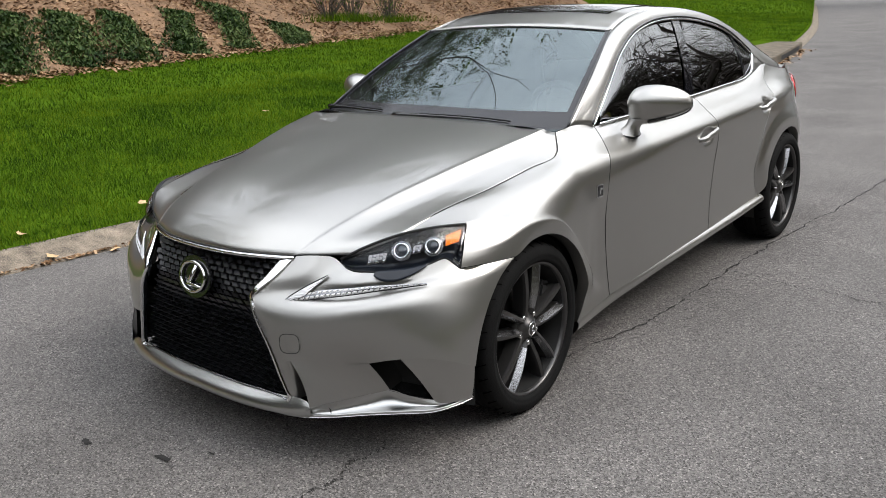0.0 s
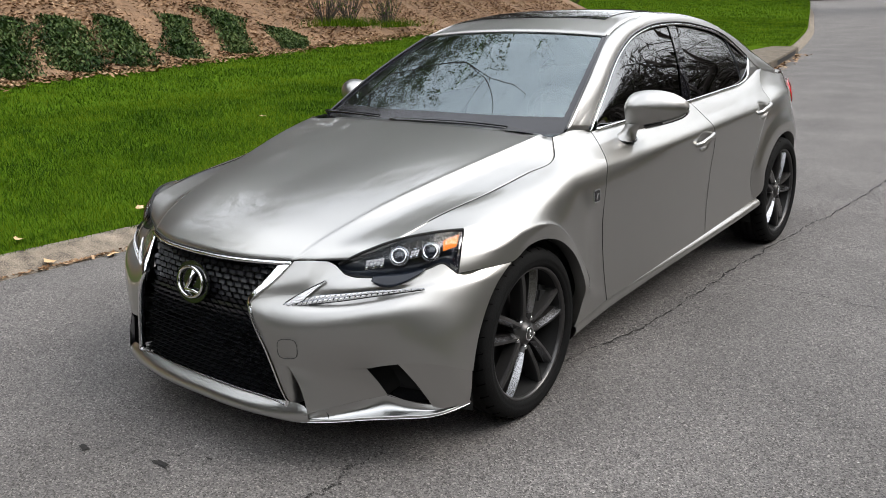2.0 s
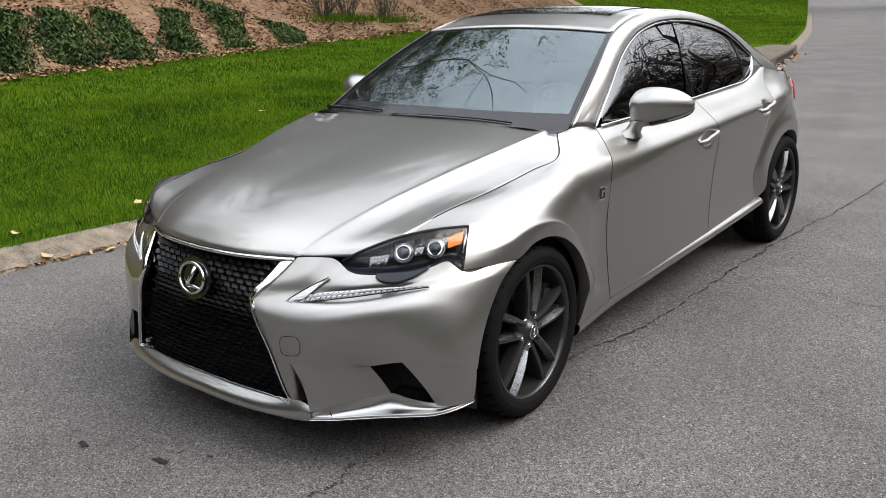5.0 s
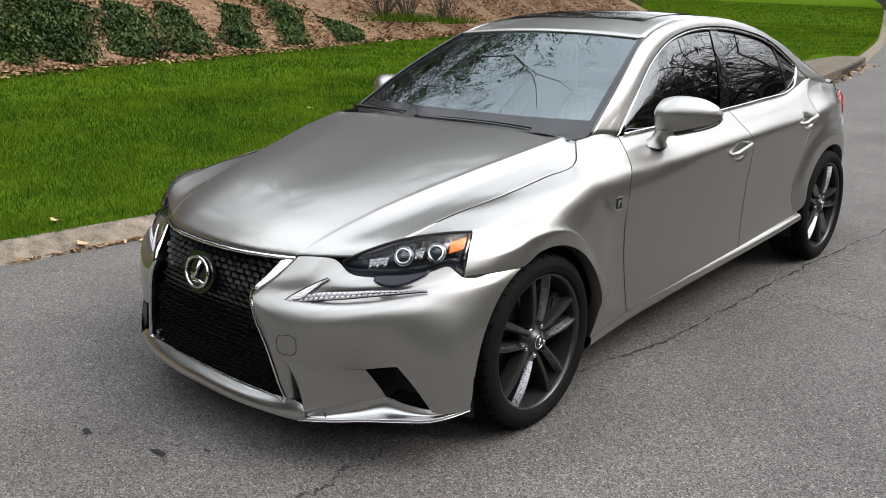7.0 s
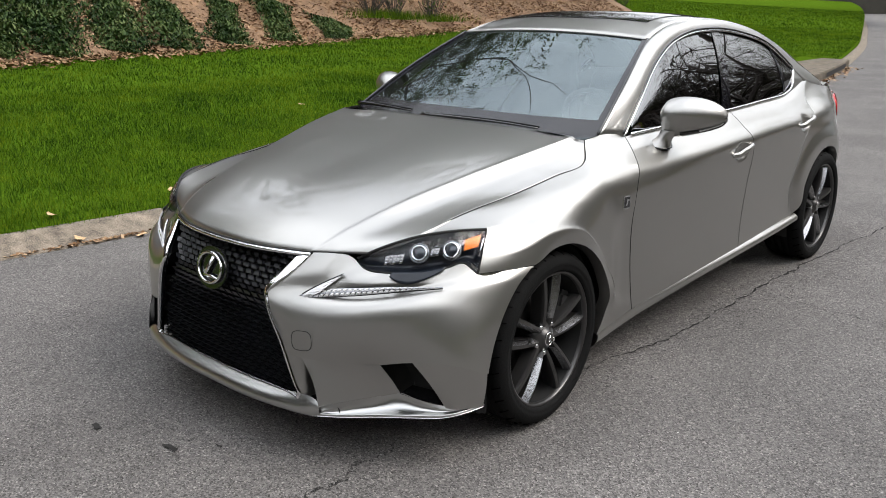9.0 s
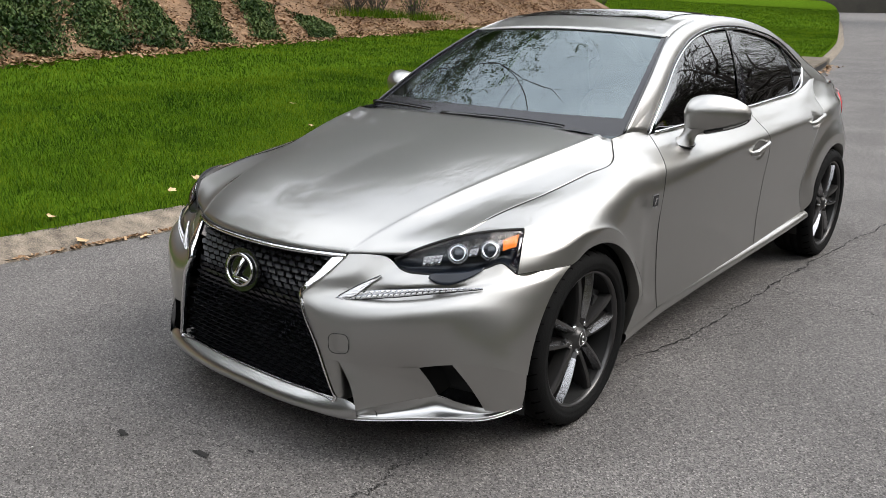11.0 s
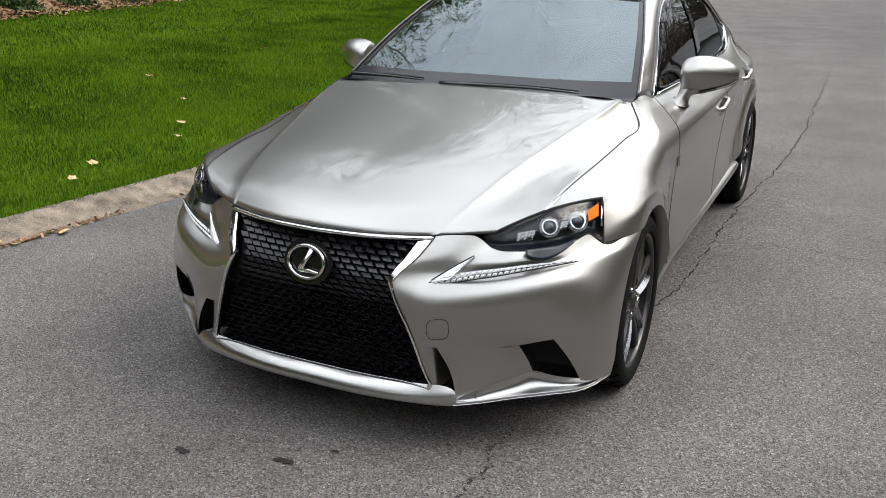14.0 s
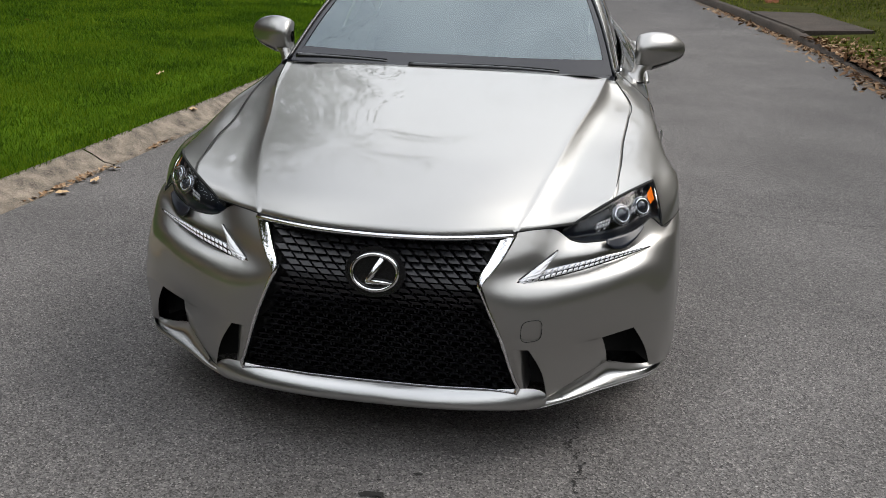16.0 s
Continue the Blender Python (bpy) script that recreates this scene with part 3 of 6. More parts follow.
def glass_band(ya, yb, nu=16, nv=8, out=-0.012):
    """Side glass between two stations of the belt; the top edge leans back with it."""
    g = []
    run = np.linspace(0, 1, nu)
    low = np.array([along(S0, ya[0] + (yb[0] - ya[0]) * s) for s in run])
    high = np.array([(np.interp(y, top[:, 1], top[:, 0]), y, np.interp(y, top[:, 1], top[:, 2])) for y in ya[1] + (yb[1] - ya[1]) * run])
    for edge in (low, high):
        edge[:, 0] = np.polyval(np.polyfit(run, edge[:, 0], 2), run)
    for b, t in zip(low, high):
        m = (b + t) / 2 + np.array((0.018, 0, 0.0))
        g.append(spl([b + np.array((out, 0, 0)), m + np.array((out, 0, 0)), t + np.array((out, 0, 0))], nv))
    return np.array(g).transpose(1, 0, 2)


pair("front_door_glass", glass_band((0.775, 0.80), (1.60, 1.80)), TINT, car, 0, "dark tinted side glass reflecting bare trees")
pair("rear_door_glass", glass_band((1.70, 1.88), (2.46, 2.46)), TINT, car, 0, "dark tinted side glass reflecting bare trees")
pair("quarter_glass", glass_band((2.49, 2.49), (2.74, 2.74)), TINT, car, 0, "dark tinted side glass reflecting bare trees")
pair("door_pillar_trim", glass_band((1.60, 1.80), (1.70, 1.88), 4, 8, -0.006), ROOFGLASS, car)
pair("quarter_divider", glass_band((2.46, 2.46), (2.49, 2.49), 3, 8, -0.008), FRIT, car)
for sgn in (1, -1):
    k = np.array((sgn, 1, 1))
    kink = spl([belt_c[36] + np.array((0.004, 0, 0.003)), belt_c[40] + np.array((0.004, 0, 0.004)), (0.720, 2.60, 1.035), (0.695, 2.665, 1.084), (0.679, 2.693, 1.112)], 26)
    lower = np.concatenate([belt_c[:36] + np.array((0.004, 0, 0.004)), kink])
    tube("window_trim_lower", lower * k, 0.0075, CHROME, car, label="polished metal window trim")
    upper = np.array([p for p in top if p[1] < 2.72])
    tube("window_trim_upper", upper * k, 0.0055, CHROME, car, label="polished metal window trim")
    tube("window_seal", (upper + np.array((-0.004, 0, 0.011))) * k, 0.0065, BLACK, car, label="black rubber window seal")
    crest = [p for p in top if 2.70 < p[1]][::-1]
    base_line = spl([along(S0, y) + np.array((0.003, 0, -0.004)) for y in np.linspace(kink[6][1], 2.78, 8)] + [p + np.array((0.002, 0, 0.0)) for p in crest], 40)
    rim = spl(kink[6:], 40)
    sheet("quarter_garnish", np.array([rim + np.array((0.001, 0, 0)), (rim + base_line) / 2 + np.array((0.003, 0, 0)), base_line]) * k, PAINT, car, 0.002)

# front bumper
B0 = [(0.399, -0.672, 0.697), (0.46, -0.640, 0.70), (0.505, -0.610, 0.694), (0.528, -0.602, 0.680), (0.545, -0.601, 0.666), (0.58, -0.595, 0.655), (0.63, -0.580, 0.655), (0.672, -0.552, 0.654), (0.72, -0.502, 0.657), (0.774, -0.436, 0.669), (0.808, -0.388, 0.680), (0.826, -0.376, 0.664), (0.845, -0.366, 0.648), (0.892, -0.26, 0.648), (0.920, -0.160, 0.647)]
B1 = [(0.372, -0.722, 0.650), (0.44, -0.690, 0.645), (0.51, -0.650, 0.637), (0.57, -0.632, 0.630), (0.64, -0.600, 0.630), (0.70, -0.552, 0.630), (0.78, -0.462, 0.634), (0.825, -0.412, 0.636), (0.862, -0.372, 0.628), (0.904, -0.275, 0.628), (0.921, -0.195, 0.628)]
B2 = [(0.310, -0.796, 0.582), (0.385, -0.756, 0.565), (0.45, -0.722, 0.570), (0.52, -0.679, 0.577), (0.60, -0.633, 0.588), (0.68, -0.576, 0.600), (0.798, -0.485, 0.612), (0.878, -0.380, 0.606), (0.91, -0.30, 0.600), (0.921, -0.245, 0.597)]
B3 = [(0.312, -0.806, 0.56), (0.376, -0.779, 0.541), (0.45, -0.758, 0.545), (0.53, -0.724, 0.553), (0.62, -0.675, 0.563), (0.71, -0.613, 0.573), (0.808, -0.513, 0.579), (0.884, -0.40, 0.572), (0.914, -0.335, 0.562), (0.921, -0.285, 0.558)]
B4 = [(0.346, -0.803, 0.465), (0.42, -0.793, 0.46), (0.48, -0.775, 0.46), (0.56, -0.735, 0.465), (0.65, -0.683, 0.475), (0.74, -0.614, 0.485), (0.833, -0.525, 0.485), (0.897, -0.452, 0.465), (0.916, -0.40, 0.445), (0.921, -0.360, 0.440)]
B5 = [(0.386, -0.797, 0.375), (0.455, -0.787, 0.375), (0.51, -0.760, 0.372), (0.58, -0.715, 0.368), (0.655, -0.655, 0.365), (0.74, -0.615, 0.385), (0.822, -0.553, 0.39), (0.894, -0.472, 0.365), (0.917, -0.42, 0.34), (0.921, -0.395, 0.330)]


def bumper_grid():
    """Lamp ledge above, soft rounded bulge below it, upright face under that."""
    rows = []
    for b in (B0, B1, B2, B3, B4, B5):
        c = spl(b, 400)
        q = np.maximum.accumulate(c[:, 0] + c[:, 1])
        want = q[0] + (q[-1] - q[0]) * np.linspace(0, 1, 80)
        rows.append(np.stack([np.interp(want, q, c[:, i]) for i in range(3)], 1))
    a = np.array(rows)
    g = relax(np.array([spl(a[:, i], 46) for i in range(80)]).transpose(1, 0, 2), 14)
    ease = np.interp(np.arange(1, 45), [8, 19, 37, 45], [0, 1, 1, 0])[:, None, None]
    for step in range(60):
        g[1:-1, 1:-1] += 0.25 * ease * (g[1:-1, :-2] + g[1:-1, 2:] - 2 * g[1:-1, 1:-1])
    return relax(g, 3)


def on_rim(x0, x1, n):
    """Points of the bumper's lower edge between two widths."""
    c = spl(B5, 160)
    xs = np.linspace(x0, x1, n)
    return [np.array((x, np.interp(x, c[:, 0], c[:, 1]), np.interp(x, c[:, 0], c[:, 2]))) for x in xs]


sheet("front_bumper", bumper_grid(), PAINT, car, 0.002)
sheet("front_bumper_side", flip(bumper_grid()), PAINT, car, 0.002)
tab = [np.array(p) + np.array((-0.004, 0.004, 0)) for p in B0[11:]]
pair("bumper_tab", loft([[p + np.array((-0.003, 0.003, 0.016)) for p in tab], [p + np.array((0, 0, -0.012)) for p in tab]], 14, 4), PAINT, car)
L5 = on_rim(0.456, 0.674, 5)
L6 = [(0.500, -0.780, 0.30), (0.562, -0.726, 0.301), (0.625, -0.668, 0.304), (0.691, -0.608, 0.308)]
L7 = [(0.520, -0.778, 0.215), (0.587, -0.710, 0.233), (0.645, -0.645, 0.245), (0.70, -0.580, 0.256)]
pair("bumper_lower_panel", loft([L5, L6, L7], 14, 14), PAINT, car, 0.001)
O5 = on_rim(0.770, 0.9205, 6)
O6 = [(0.812, -0.556, 0.312), (0.855, -0.515, 0.31), (0.893, -0.465, 0.30), (0.915, -0.42, 0.28), (0.920, -0.405, 0.272)]
O7 = [(0.84, -0.512, 0.222), (0.868, -0.495, 0.22), (0.890, -0.46, 0.218), (0.907, -0.42, 0.216), (0.911, -0.408, 0.214)]
pair("bumper_corner", loft([O5, O6, O7], 16, 14), PAINT, car, 0.001)
D5 = on_rim(0.672, 0.772, 4)
DB = [tuple(np.array(p) + np.array((-0.03, 0.12, -0.02))) for p in D5]
DC = [(0.680, -0.486, 0.250), (0.730, -0.457, 0.240), (0.800, -0.408, 0.220)]
pair("bumper_duct", loft([D5, DB, DC], 8, 10), DARK, car, 0, "dark recessed bumper air duct")
pair("duct_side", loft([[D5[3], (0.812, -0.554, 0.312), (0.84, -0.510, 0.222)], [(0.80, -0.50, 0.40), (0.85, -0.49, 0.31), (0.875, -0.47, 0.21)], [(0.83, -0.36, 0.44), (0.87, -0.36, 0.31), (0.885, -0.36, 0.19)]], 8, 8), DARK, car)
pair("duct_back", loft([[(0.56, -0.47, 0.50), (0.76, -0.44, 0.50), (0.905, -0.385, 0.50)], [(0.56, -0.45, 0.17), (0.76, -0.42, 0.17), (0.90, -0.375, 0.17)]], 8, 4), DARK, car)
pair("bumper_duct_floor", loft([[(0.702, -0.585, 0.256), (0.76, -0.555, 0.243), (0.835, -0.50, 0.226)], [(0.68, -0.50, 0.25), (0.73, -0.47, 0.24), (0.80, -0.42, 0.22)]], 8, 3), BLACK, car)
# splitter lip
P0 = [(0, -0.800, 0.227), (0.2, -0.795, 0.228), (0.375, -0.783, 0.233), (0.43, -0.780, 0.238), (0.463, -0.776, 0.241), (0.495, -0.772, 0.238), (0.520, -0.771, 0.224)]
P1 = [(0, -0.837, 0.198), (0.2, -0.831, 0.199), (0.375, -0.809, 0.203), (0.463, -0.794, 0.206), (0.500, -0.787, 0.207), (0.522, -0.777, 0.211)]
P2 = [(0, -0.841, 0.182), (0.2, -0.836, 0.182), (0.375, -0.814, 0.185), (0.463, -0.797, 0.188), (0.500, -0.788, 0.195), (0.521, -0.777, 0.207)]
P3 = [(0, -0.780, 0.165), (0.2, -0.770, 0.165), (0.375, -0.740, 0.168), (0.463, -0.720, 0.17), (0.53, -0.690, 0.175)]
sheet("front_lip", whole(np.array(loft([P0, P1, P2, P3], 24, 14)).transpose(1, 0, 2)), LIP, car, 0, "bright silver front splitter lip")
W0 = [(0.506, -0.785, 0.209), (0.522, -0.779, 0.218), (0.587, -0.712, 0.235), (0.645, -0.647, 0.247), (0.70, -0.582, 0.258), (0.76, -0.560, 0.245), (0.838, -0.507, 0.228), (0.908, -0.402, 0.224)]
W2 = [(0.492, -0.783, 0.178), (0.58, -0.724, 0.180), (0.67, -0.654, 0.185), (0.76, -0.590, 0.189), (0.848, -0.522, 0.194), (0.910, -0.404, 0.211)]
W1 = [(p[0], p[1], p[2] + 0.011) for p in W2]
W3 = [(0.502, -0.720, 0.168), (0.62, -0.66, 0.172), (0.71, -0.59, 0.176), (0.77, -0.53, 0.178), (0.82, -0.47, 0.18), (0.865, -0.385, 0.20)]
WM = [tuple((a + b) / 2 + np.array((-0.002, 0.010, -0.011))) for a, b in zip(spl(W0, 9), spl(W1, 9))]
WING = np.concatenate([loft([W0, WM, W1], 30, 10), loft([W1, W2], 30, 3), loft([W2, W3], 30, 3)])
pair("front_lip_wing", WING, LIP, car, 0, "bright silver splitter wing below the duct")

# grille
G = loft([[(0, -0.726, 0.690), (0, -0.770, 0.580), (0, -0.790, 0.400), (0, -0.780, 0.170)], [(0.217, -0.707, 0.690), (0.197, -0.756, 0.580), (0.236, -0.770, 0.400), (0.246, -0.765, 0.175)], [(0.394, -0.653, 0.695), (0.325, -0.760, 0.580), (0.379, -0.756, 0.410), (0.443, -0.746, 0.210)]], 16, 10)
sheet("grille_backing", whole(G) + np.array((0, 0.03, 0)), DARK, car)
CH = [(0, -0.765, 0.690), (0.197, -0.751, 0.692), (0.394, -0.682, 0.690)]
chrome_top = np.concatenate([flip(spl(CH, 16))[::-1], spl(CH, 16)[1:]])
tube("grille_trim_top", chrome_top, 0.0075, CHROME, car, label="polished chrome grille surround")
TO = [(0.398, -0.675, 0.692), (0.368, -0.735, 0.640), (0.330, -0.788, 0.597), (0.313, -0.803, 0.573), (0.322, -0.810, 0.545), (0.377, -0.803, 0.41), (0.427, -0.789, 0.265), (0.438, -0.785, 0.240), (0.431, -0.788, 0.221)]
TI = [(0.352, -0.708, 0.684), (0.327, -0.754, 0.636), (0.303, -0.792, 0.597), (0.297, -0.802, 0.573), (0.309, -0.807, 0.545), (0.366, -0.800, 0.41), (0.417, -0.787, 0.265), (0.426, -0.784, 0.243), (0.421, -0.787, 0.229)]
to, ti = spl(TO, 70), spl(TI, 70)
surround = np.array([to + np.array((0, 0.014, 0)), to + np.array((0, -0.002, 0)), (to + ti) / 2 + np.array((0, -0.006, 0)), ti + np.array((0, -0.002, 0)), ti + np.array((0, 0.018, 0))])
surround = np.array([spl(surround[:, i], 13) for i in range(70)]).transpose(1, 0, 2)
for sgn in (1, -1):
    sheet("grille_trim_side", surround * np.array((sgn, 1, 1)), CHROME, car, 0, "polished chrome grille surround bent at the waist")
GB = [(0, -0.801, 0.231), (0.2, -0.798, 0.231), (0.375, -0.788, 0.231), (0.427, -0.788, 0.226)]
tube("grille_trim_bottom", np.concatenate([flip(spl(GB, 14))[::-1], spl(GB, 14)[1:]]), 0.0032, SATIN, car)

# cowl corner between hood, fender and pillar
low_edge = np.array([p for p in FG[0] if p[1] >= 0.372])
n_edge = len(low_edge)
high_edge = spl([HS[-1], (0.704, 0.51, 0.972), IE[0], (0.712, 0.66, 0.972), along(S0, 0.735)], n_edge)
mid_edge = (low_edge + high_edge) / 2 - np.array((0.002, 0, 0.003))
cowl = np.array([spl([a, b, c], 9) for a, b, c in zip(low_edge, mid_edge, high_edge)]).transpose(1, 0, 2)
n_skip, n_blend = FG.shape[1] - n_edge, 16
skin = np.concatenate([cowl[:0:-1], FG[:n_blend, n_skip:]])
for step in range(40):
    skin[1:-1, 1:-1] += 0.125 * (skin[:-2, 1:-1] + skin[2:, 1:-1] + skin[1:-1, :-2] + skin[1:-1, 2:] - 4 * skin[1:-1, 1:-1])
cowl, FG[:n_blend, n_skip:] = skin[:9][::-1], skin[8:]
# towards the door the fender runs on in the door's own surface
for q, p in enumerate(FG.reshape(-1, 3)):
    if p[1] > 0.02 and 0.27 < p[2] < 0.955:
        cut = spl([along(c, p[1]) for c in SIDE], 60)[::-1]
        near = np.clip((p[1] - 0.40) / 0.15, 0, 1)
        far = np.clip((p[1] - 0.02) / 0.55, 0, 1) * np.clip((p[2] - 0.74) / 0.05, 0, 1)
        w = max(near, far) * min(1.0, (q // 56) / 7.0) * np.clip((0.955 - p[2]) / 0.09, 0, 1) * np.clip((p[2] - 0.27) / 0.1, 0, 1)
        p[0] += (np.interp(p[2], cut[:, 2], cut[:, 0]) - p[0]) * w * w * (3 - 2 * w)
FG[:31] = relax(FG[:31], 24)


def fender(k):
    """The fender's skin with the cowl corner that runs on from it to the pillar, as one panel."""
    nv, nu = FG.shape[:2]
    verts = np.concatenate([FG.reshape(-1, 3), cowl[1:].reshape(-1, 3)]) * k
    at = lambda j, i: j * nu + i if j >= 0 else (nv * nu + (-j - 1) * n_edge + i - n_skip)
    faces = [(at(j, i), at(j, i + 1), at(j + 1, i + 1), at(j + 1, i)) for j in range(-8, nv - 1) for i in range(n_skip if j < 0 else 0, nu - 1)]
    ob = obj("front_fender", verts, faces, PAINT, car)
    if np.mean([p.normal[0] for p in ob.data.polygons]) * k[0] < 0:
        ob.data.flip_normals()
    sol = ob.modifiers.new("thickness", "SOLIDIFY")
    sol.thickness, sol.offset, sol.use_rim = 0.001, -1, False


for sgn in (1, -1):
    fender(np.array((sgn, 1, 1)))

ce = spl([HC[-1], HM[-1], HR[-1], HS[-1]], 24) - np.array((0, 0.004, 0.006))
cw = spl([WSH[0][0], WSH[1][0], WSH[2][0]], 24) - np.array((0, -0.004, 0.004))
sheet("cowl_cover", whole(np.array([ce, cw]).transpose(1, 0, 2)), FRIT, car, 0, "black cowl cover below the windshield")

# headlamps
HL = [[(0.53, -0.597, 0.688), (0.61, -0.548, 0.733), (0.685, -0.48, 0.765), (0.76, -0.377, 0.778), (0.808, -0.28, 0.773)],
      [(0.528, -0.597, 0.675), (0.63, -0.575, 0.69), (0.71, -0.518, 0.705), (0.79, -0.41, 0.715), (0.832, -0.32, 0.71)],
      [(0.528, -0.600, 0.668), (0.58, -0.594, 0.656), (0.63, -0.579, 0.656), (0.672, -0.551, 0.655), (0.72, -0.501, 0.658), (0.774, -0.435, 0.670), (0.808, -0.387, 0.681), (0.826, -0.375, 0.665), (0.844, -0.366, 0.648)]]
HLG = loft(HL, 48, 16)


def on_lamp(u, v, sink):
    """A place on the lamp's front, sunk along its inward normal."""
    j, i = v * 15, u * 47
    p = HLG[int(round(j)), int(round(i))]
    return np.array(p) + np.array((-0.35, 0.85, -0.25)) * sink


def ring_mesh(center, axis, r, tube_r, n=28, k=8):
    """A torus with its axis along a direction."""
    q = Vector(axis).to_track_quat("Z", "Y").to_matrix()
    v, f = [], []
    for i in range(n):
        a = 2 * math.pi * i / n
        for j in range(k):
            b = 2 * math.pi * j / k
            v.append(Vector(center) + q @ Vector(((r + tube_r * math.cos(b)) * math.cos(a), (r + tube_r * math.cos(b)) * math.sin(a), tube_r * math.sin(b))))
            f.append((i * k + j, ((i + 1) % n) * k + j, ((i + 1) % n) * k + (j + 1) % k, i * k + (j + 1) % k))
    return v, f


def dome(center, axis, r, depth, n=24, k=8):
    """A shallow glass dome."""
    q = Vector(axis).to_track_quat("Z", "Y").to_matrix()
    v = [Vector(center) + q @ Vector((0, 0, depth))]
    f = []
    for j in range(1, k + 1):
        b = math.pi / 2 * j / k
        for i in range(n):
            a = 2 * math.pi * i / n
            v.append(Vector(center) + q @ Vector((r * math.sin(b) * math.cos(a), r * math.sin(b) * math.sin(a), depth * math.cos(b))))
    for i in range(n):
        f.append((0, 1 + i, 1 + (i + 1) % n))
        for j in range(k - 1):
            f.append((1 + j * n + i, 1 + (j + 1) * n + i, 1 + (j + 1) * n + (i + 1) % n, 1 + j * n + (i + 1) % n))
    return v, f


for sgn in (1, -1):
    k = np.array((sgn, 1, 1))
    back_plate = np.array([[on_lamp(u, v, 0.05 * min(1, 6 * v * (1 - v) + 0.06) * min(1, 9 * (1 - u) + 0.06, 5 * u + 0.06)) for u in np.linspace(0, 1, 30)] for v in np.linspace(0, 1, 16)])
    lamp = sheet("headlamp", back_plate * k, LAMP, car, 0, "dark headlamp with two chrome-ringed projectors")
    lamp_glass = sheet("lens", HLG * k, LENS, lamp)
    lamp_glass.visible_shadow = False
    for c, r in (((0.712, -0.504, 0.724), 0.0235), ((0.777, -0.422, 0.729), 0.0235)):
        ax = Vector((0.45 * sgn, -0.78, 0.43)).normalized()
        cc = Vector((c[0] * sgn, c[1], c[2])) - ax * 0.013
        v, f = ring_mesh(cc, ax, r, 0.0055)
        obj("projector_ring", v, f, CHROME, lamp, "chrome projector ring")
        v, f = ring_mesh(cc - ax * 0.004, ax, r + 0.007, 0.0035)
        obj("projector_shroud", v, f, SATIN, lamp)
        v, f = dome(cc - ax * 0.008, ax, r, 0.014)
        obj("projector_lens", v, f, PROJ, lamp, "clear round projector lens")
        v, f = ring_mesh(cc - ax * 0.008, ax, r * 0.68, 0.003, 24, 6)
        obj("projector_bezel", v, f, SATIN, lamp)
    deep = np.array((-0.45, 0.78, -0.43)) * 0.007
    amber = loft([[(0.789, -0.366, 0.752), (0.806, -0.303, 0.762)], [(0.800, -0.383, 0.722), (0.818, -0.335, 0.730)]], 6, 6) + deep
    sheet("amber_reflector", amber * k, AMBER, lamp, 0, "orange side reflector")
    # small crystal blocks of the reflector beside and between the projectors
    for centre, across, up, nu, nv in (((0.652, -0.556, 0.700), (0.0085, 0.0085, 0.001), (0.001, 0.003, 0.0105), 5, 3), ((0.745, -0.462, 0.728), (0.006, 0.007, 0.001), (0.001, 0.003, 0.0085), 3, 4), ((0.786, -0.384, 0.742), (0.005, 0.009, 0.001), (0.001, 0.003, 0.0085), 2, 3)):
        centre, across, up = np.array(centre) + deep * 1.2, np.array(across), np.array(up)
        for i in range(nu):
            for j in range(nv):
                p = centre + across * (i - (nu - 1) / 2) + up * (j - (nv - 1) / 2)
                top = p + np.array((0.45, -0.78, 0.43)) * (0.004 if (i + j) % 2 else 0.0015)
                quad = [p - across * 0.44 - up * 0.44, p + across * 0.44 - up * 0.44, p + across * 0.44 + up * 0.44, p - across * 0.44 + up * 0.44, top]
                obj("reflector_facet", [tuple(w * k) for w in quad], [(0, 1, 4), (1, 2, 4), (2, 3, 4), (3, 0, 4)], LED if (i * 3 + j * 5) % 3 else CHROME, lamp, smooth=False)
    tube("lamp_reflector", (np.array([(0.811, -0.287, 0.764), (0.822, -0.318, 0.735), (0.832, -0.345, 0.700)]) + deep * 0.6) * k, 0.0035, CHROME, lamp)
    bezel = np.array([[on_lamp(u, v, 0.036 + 0.008 * math.sin(u * 60) * math.sin(v * 9)) for u in np.linspace(0.40, 0.84, 40)] for v in np.linspace(0.10, 0.62, 12)])
    sheet("lamp_bezel", bezel * k, GRAPHITE, lamp, 0, "dark grey reflector bowl round the projectors")
    lobe = loft([[(0.660, -0.572, 0.660), (0.690, -0.540, 0.662), (0.735, -0.490, 0.664), (0.775, -0.440, 0.674)], [(0.664, -0.585, 0.650), (0.684, -0.574, 0.634), (0.712, -0.552, 0.627), (0.745, -0.514, 0.640), (0.778, -0.455, 0.668)]], 20, 5)
    lobe += np.array((0.0015, -0.004, 0.003))
    sheet("lamp_lobe", lobe * k, LAMP, lamp, 0.003)
    brow = [HLG[0, i] for i in range(48)]
    tube("lamp_gasket", np.array(brow) * k, 0.005, SEAM, lamp)
    tube("lamp_gasket", np.array([HLG[-1, i] for i in range(48)]) * k, 0.003, SEAM, lamp)
    tube("lamp_gasket", np.array([HLG[j, -1] for j in range(16)]) * k, 0.004, SEAM, lamp)
    # running light: wide inner arrow that thins towards the outside
    bl = spl([(0.400, -0.738, 0.558), (0.45, -0.715, 0.565), (0.52, -0.682, 0.579), (0.60, -0.637, 0.592), (0.68, -0.580, 0.605), (0.798, -0.476, 0.619)], 40)
    rise = np.interp(np.linspace(0, 1, 40), [0, 0.12, 0.3, 0.6, 1], [0.016, 0.025, 0.023, 0.017, 0.002])
    tl = bl + np.stack([rise * 0.30, rise * 0.70, rise], axis=1)
